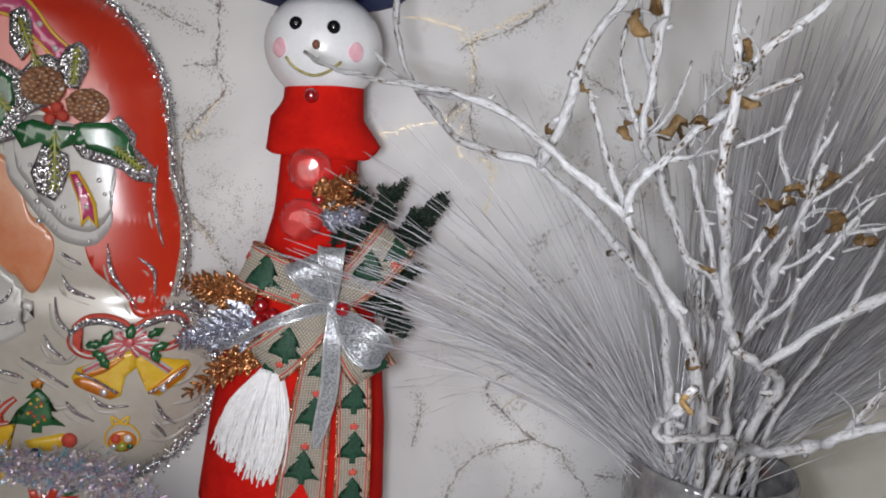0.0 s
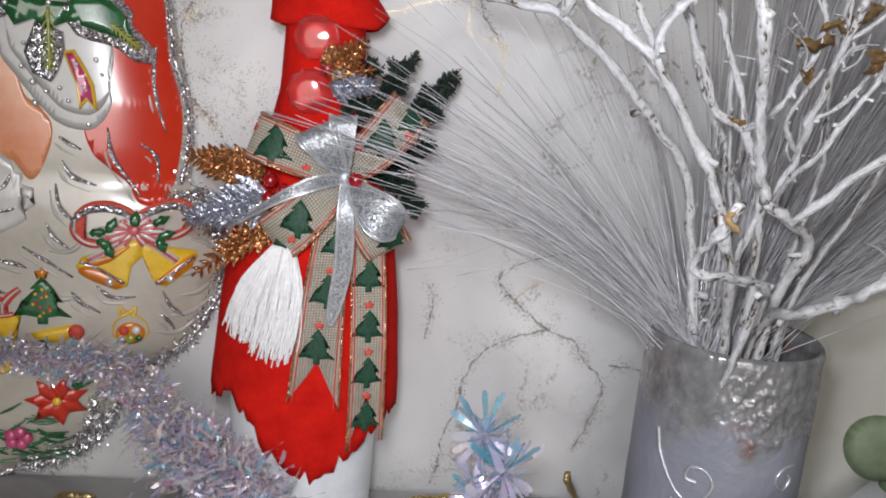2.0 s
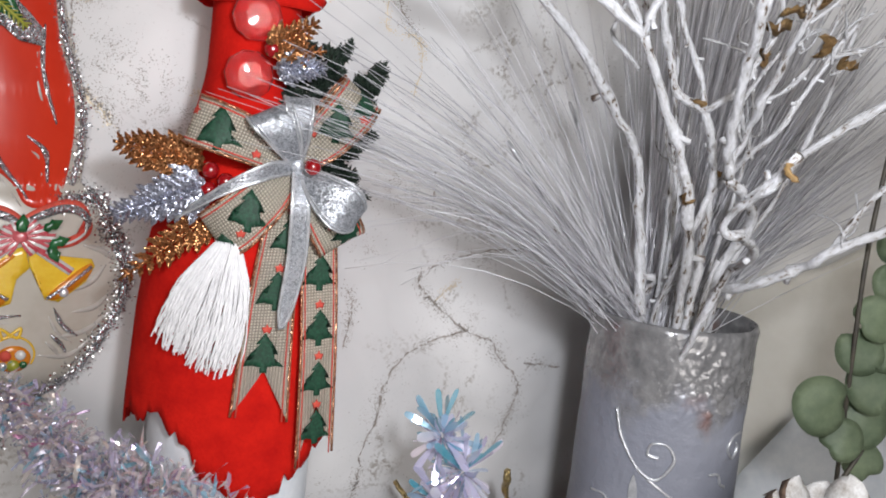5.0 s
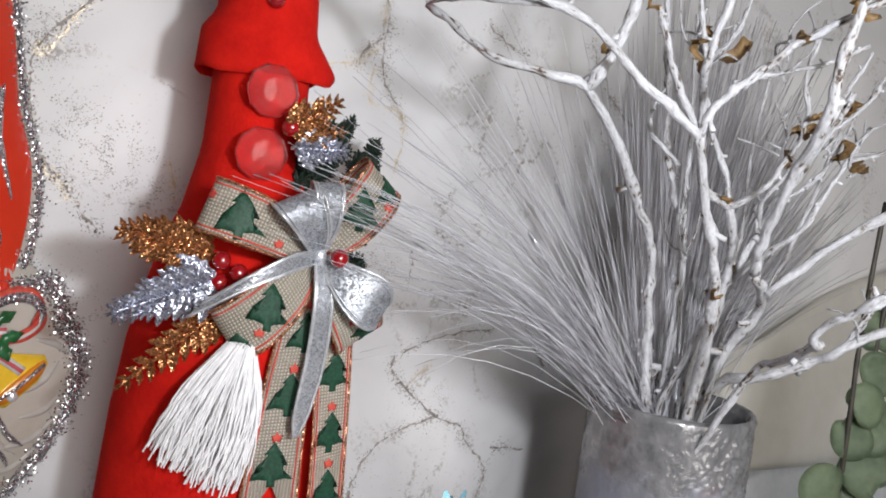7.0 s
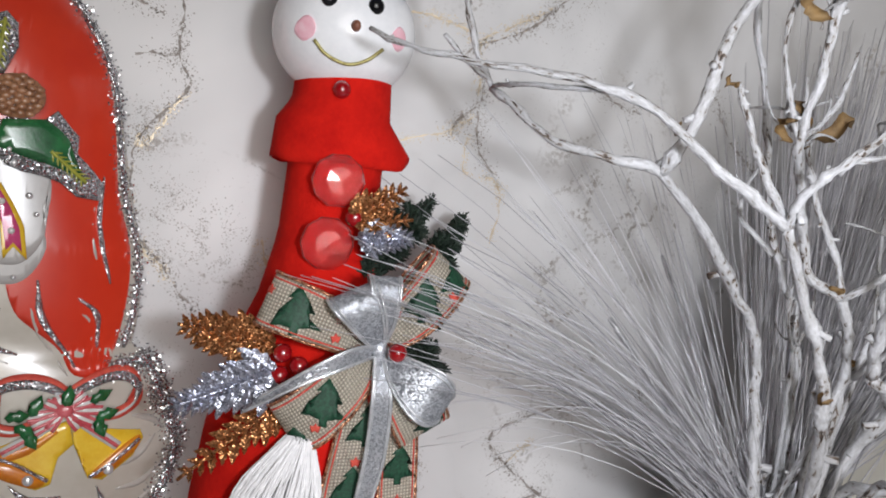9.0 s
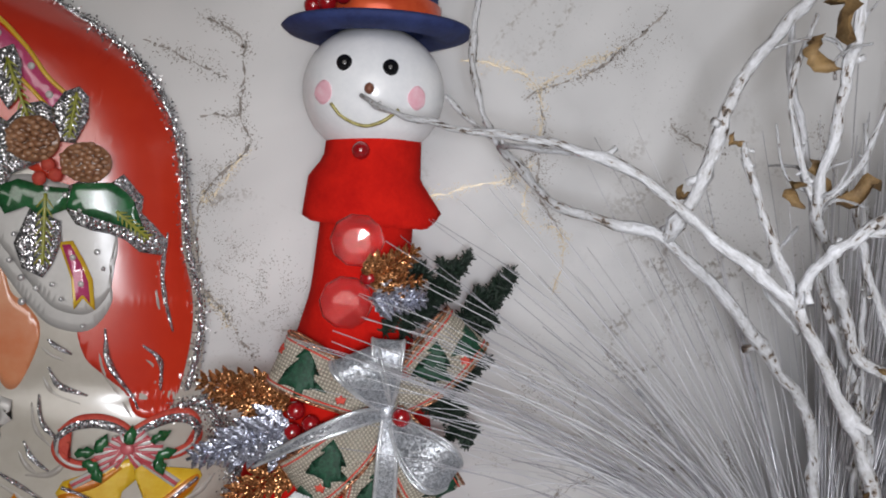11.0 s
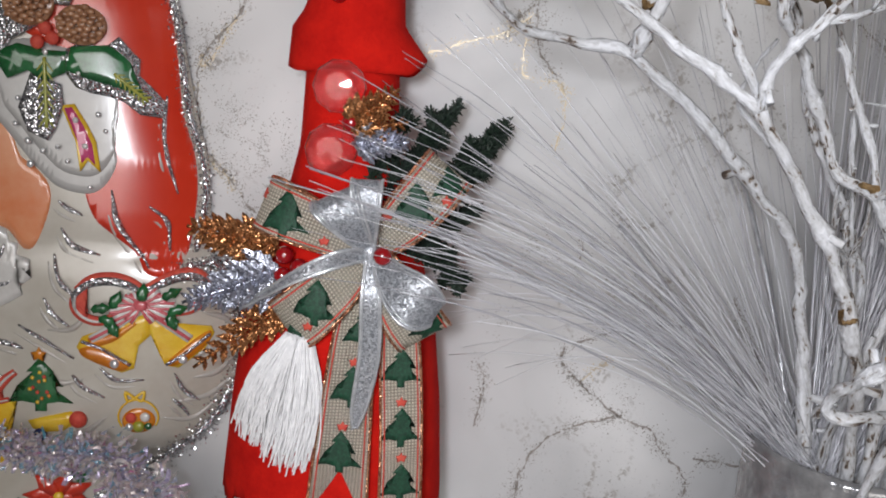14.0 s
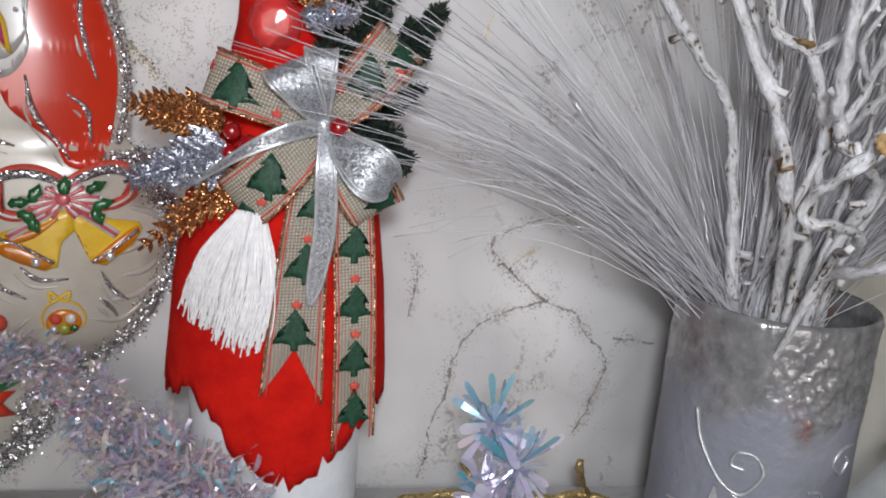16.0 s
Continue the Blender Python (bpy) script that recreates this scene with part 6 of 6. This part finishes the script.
def frosted_cone():
    """A wide-open cone, its scales frosted white with dark hearts."""
    c = thing("pine_cone", "large open pine cone frosted white with brown hearts", "pine cone", at=(0.186, 0.258, 0))
    rng = random.Random(17)
    ctr = Vector((0.186, 0.258, 0.0))
    part("cone_core", revolve([(0, 0.002), (0.016, 0.001), (0.024, 0.012), (0.026, 0.03), (0.022, 0.055), (0.012, 0.07), (0, 0.073)], 20, tuple(ctr), wobble=0.1), M_SCALEDARK, c, "dark brown core")
    for i in range(64):
        f = i / 64
        a = i * 2.39996
        z = 0.008 + 0.068 * f
        out = 0.040 * math.sqrt(max(0.05, 1 - (f * 0.98) ** 2.2))
        d = Vector((math.cos(a), math.sin(a), 0.15 + 1.2 * f * f)).normalized()
        side = Vector((-math.sin(a), math.cos(a), 0))
        up = side.cross(d).normalized() * -1
        if up.z < 0:
            up = -up
        root = ctr + Vector((0.4 * out * math.cos(a), 0.4 * out * math.sin(a), z))
        ln, w = 0.022 + 0.004 * rng.random(), 0.0095 * rng.uniform(0.9, 1.15)
        bm = bmesh.new()
        top, bot = [], []
        for r in range(7):
            t = (0, 0.25, 0.5, 0.7, 0.85, 0.95, 1)[r]
            ww = w * (0.35 + 0.65 * math.sin(math.pi * 0.5 * min(1, t * 1.5))) * math.sqrt(max(0.04, 1 - max(0, (t - 0.45) / 0.56) ** 2.6))
            cen = root + d * ln * t + up * 0.004 * t * t
            for lst, off in ((top, 0.0011 + 0.0016 * t), (bot, -0.0009 - 0.0008 * t)):
                lst.append([bm.verts.new(cen + side * ww * u + up * (off - 0.0022 * u * u + 0.0004 * rng.gauss(0, 1))) for u in (-1, -0.5, 0, 0.5, 1)])
        for r in range(6):
            for k in range(4):
                f1 = bm.faces.new((top[r][k], top[r][k + 1], top[r + 1][k + 1], top[r + 1][k]))
                bm.faces.new((bot[r][k + 1], bot[r][k], bot[r + 1][k], bot[r + 1][k + 1]))
                f1.material_index = 1 if r < 2 and k in (1, 2) else 0
            for k in (0, 4):
                bm.faces.new((top[r][k], top[r + 1][k], bot[r + 1][k], bot[r][k])).material_index = 1
        for k in range(4):
            bm.faces.new((top[6][k], top[6][k + 1], bot[6][k + 1], bot[6][k])).material_index = 1
        bmesh.ops.recalc_face_normals(bm, faces=bm.faces)
        part("cone_scale", bm, [M_FROST, M_SCALEDARK], c)
    for x, y, z in ((0.179, 0.246, 0.083), (0.1795, 0.2455, 0.078), (0.18, 0.245, 0.073)):
        part("gold_bead", ball(bmesh.new(), (x, y, z), 0.0034, 12, 8), M_GOLDGLIT, c, "gold glitter bead")


frosted_cone()


def eucalyptus():
    e = thing("eucalyptus_spray", "artificial eucalyptus with round grey-green leaves", "plant", at=(0.235, 0.30, 0))
    rng = random.Random(23)
    stems = (((240, 300, 1), (226, 294, 80), (218, 290, 140), (216, 290, 190), (222, 292, 250)), ((242, 302, 1), (245, 300, 100), (240, 296, 180), (250, 296, 260)), ((238, 300, 1), (215, 290, 60), (232, 288, 100)))
    for s in stems:
        part("stem", tube(bmesh.new(), spline([np.array(p) / 1000 for p in s], 8), 0.0011, 6, 0.2), M_STEM, e, "dark thin stem")
    for x, y, z, r in ((203, 288, 119, 14), (226, 288, 158, 11), (221, 290, 143, 11), (229, 289, 110, 12), (234, 290, 92, 10), (229, 286, 128, 13), (236, 290, 172, 11), (242, 296, 190, 11), (246, 297, 150, 12), (244, 298, 120, 11), (216, 286, 104, 10), (250, 296, 245, 11), (240, 286, 138, 12), (232, 287, 144, 10)):
        t = Vector((rng.gauss(-0.45, 0.12), -1, rng.gauss(0.3, 0.12))).normalized()
        s = t.orthogonal().normalized()
        s = (Matrix.Rotation(rng.uniform(0, 6.28), 3, t) @ s)
        n = t.cross(s)
        bm = bmesh.new()
        c = Vector((x, y, z)) / 1000
        rows = [[bm.verts.new(c + t * 0.0015 * (1 - q * q))] for q in (0,)]
        for q in (0.33, 0.66, 1.0):
            ring = []
            for k in range(26):
                a = 2 * math.pi * k / 26
                notch = 1 - 0.28 * math.exp(-((a - math.pi) / 0.35) ** 2)
                ring.append(bm.verts.new(c + (s * math.cos(a) + n * math.sin(a) * 0.95) * r / 1000 * q * notch + t * (0.0015 * (1 - q * q) + 0.0012 * q * math.sin(2 * a))))
            rows.append(ring)
        for k in range(26):
            bm.faces.new((rows[0][0], rows[1][k], rows[1][(k + 1) % 26]))
        for a, b in zip(rows[1:], rows[2:]):
            for k in range(26):
                bm.faces.new((a[k], b[k], b[(k + 1) % 26], a[(k + 1) % 26]))
        bmesh.ops.solidify(bm, geom=bm.faces[:], thickness=0.0004)
        part("leaf", bm, M_EUCA, e, "round grey-green leaf")


eucalyptus()


def cloth():
    """A cream cloth that stands in folds against the wall beside the vase."""
    bm = bmesh.new()
    rows = []
    for i in range(25):
        t = i / 24
        row = []
        for k in range(40):
            x = 0.215 + 0.33 * k / 39
            top = 0.112 + 0.35 * (x - 0.215)
            y = 0.449 - 0.020 * (1 - t) - 0.010 * math.exp(-((x - 0.31 - 0.03 * t) / 0.025) ** 2) - 0.006 * math.sin(x * 38)
            row.append(bm.verts.new((x, y, 0.002 + (top - 0.002) * t)))
        rows.append(row)
    for a, b in zip(rows, rows[1:]):
        for k in range(39):
            bm.faces.new((a[k], a[k + 1], b[k + 1], b[k]))
    bmesh.ops.solidify(bm, geom=bm.faces[:], thickness=0.0012)
    ob = part("folded_cloth", bm, M_CLOTH)
    tagged(ob, "smooth cream cloth folded against the wall", "cloth")
    bm = bmesh.new()
    a, b, c, d = (0.255, 0.413, 0.002), (0.335, 0.420, 0.072), (0.52, 0.415, 0.07), (0.50, 0.36, 0.002)
    grid = []
    for i in range(14):
        t = i / 13
        row = []
        for k in range(14):
            u = k / 13
            q = Vector(a).lerp(Vector(d), u).lerp(Vector(b).lerp(Vector(c), u), t)
            q.y -= 0.012 * math.sin(math.pi * u) * math.sin(math.pi * t)
            row.append(bm.verts.new(q))
        grid.append(row)
    for p, q in zip(grid, grid[1:]):
        for k in range(13):
            bm.faces.new((p[k], p[k + 1], q[k + 1], q[k]))
    bmesh.ops.solidify(bm, geom=bm.faces[:], thickness=0.001)
    tagged(part("white_cloth", bm, M_BOTTLE), "white cloth corner lying in front of the cream cloth", "cloth")


cloth()
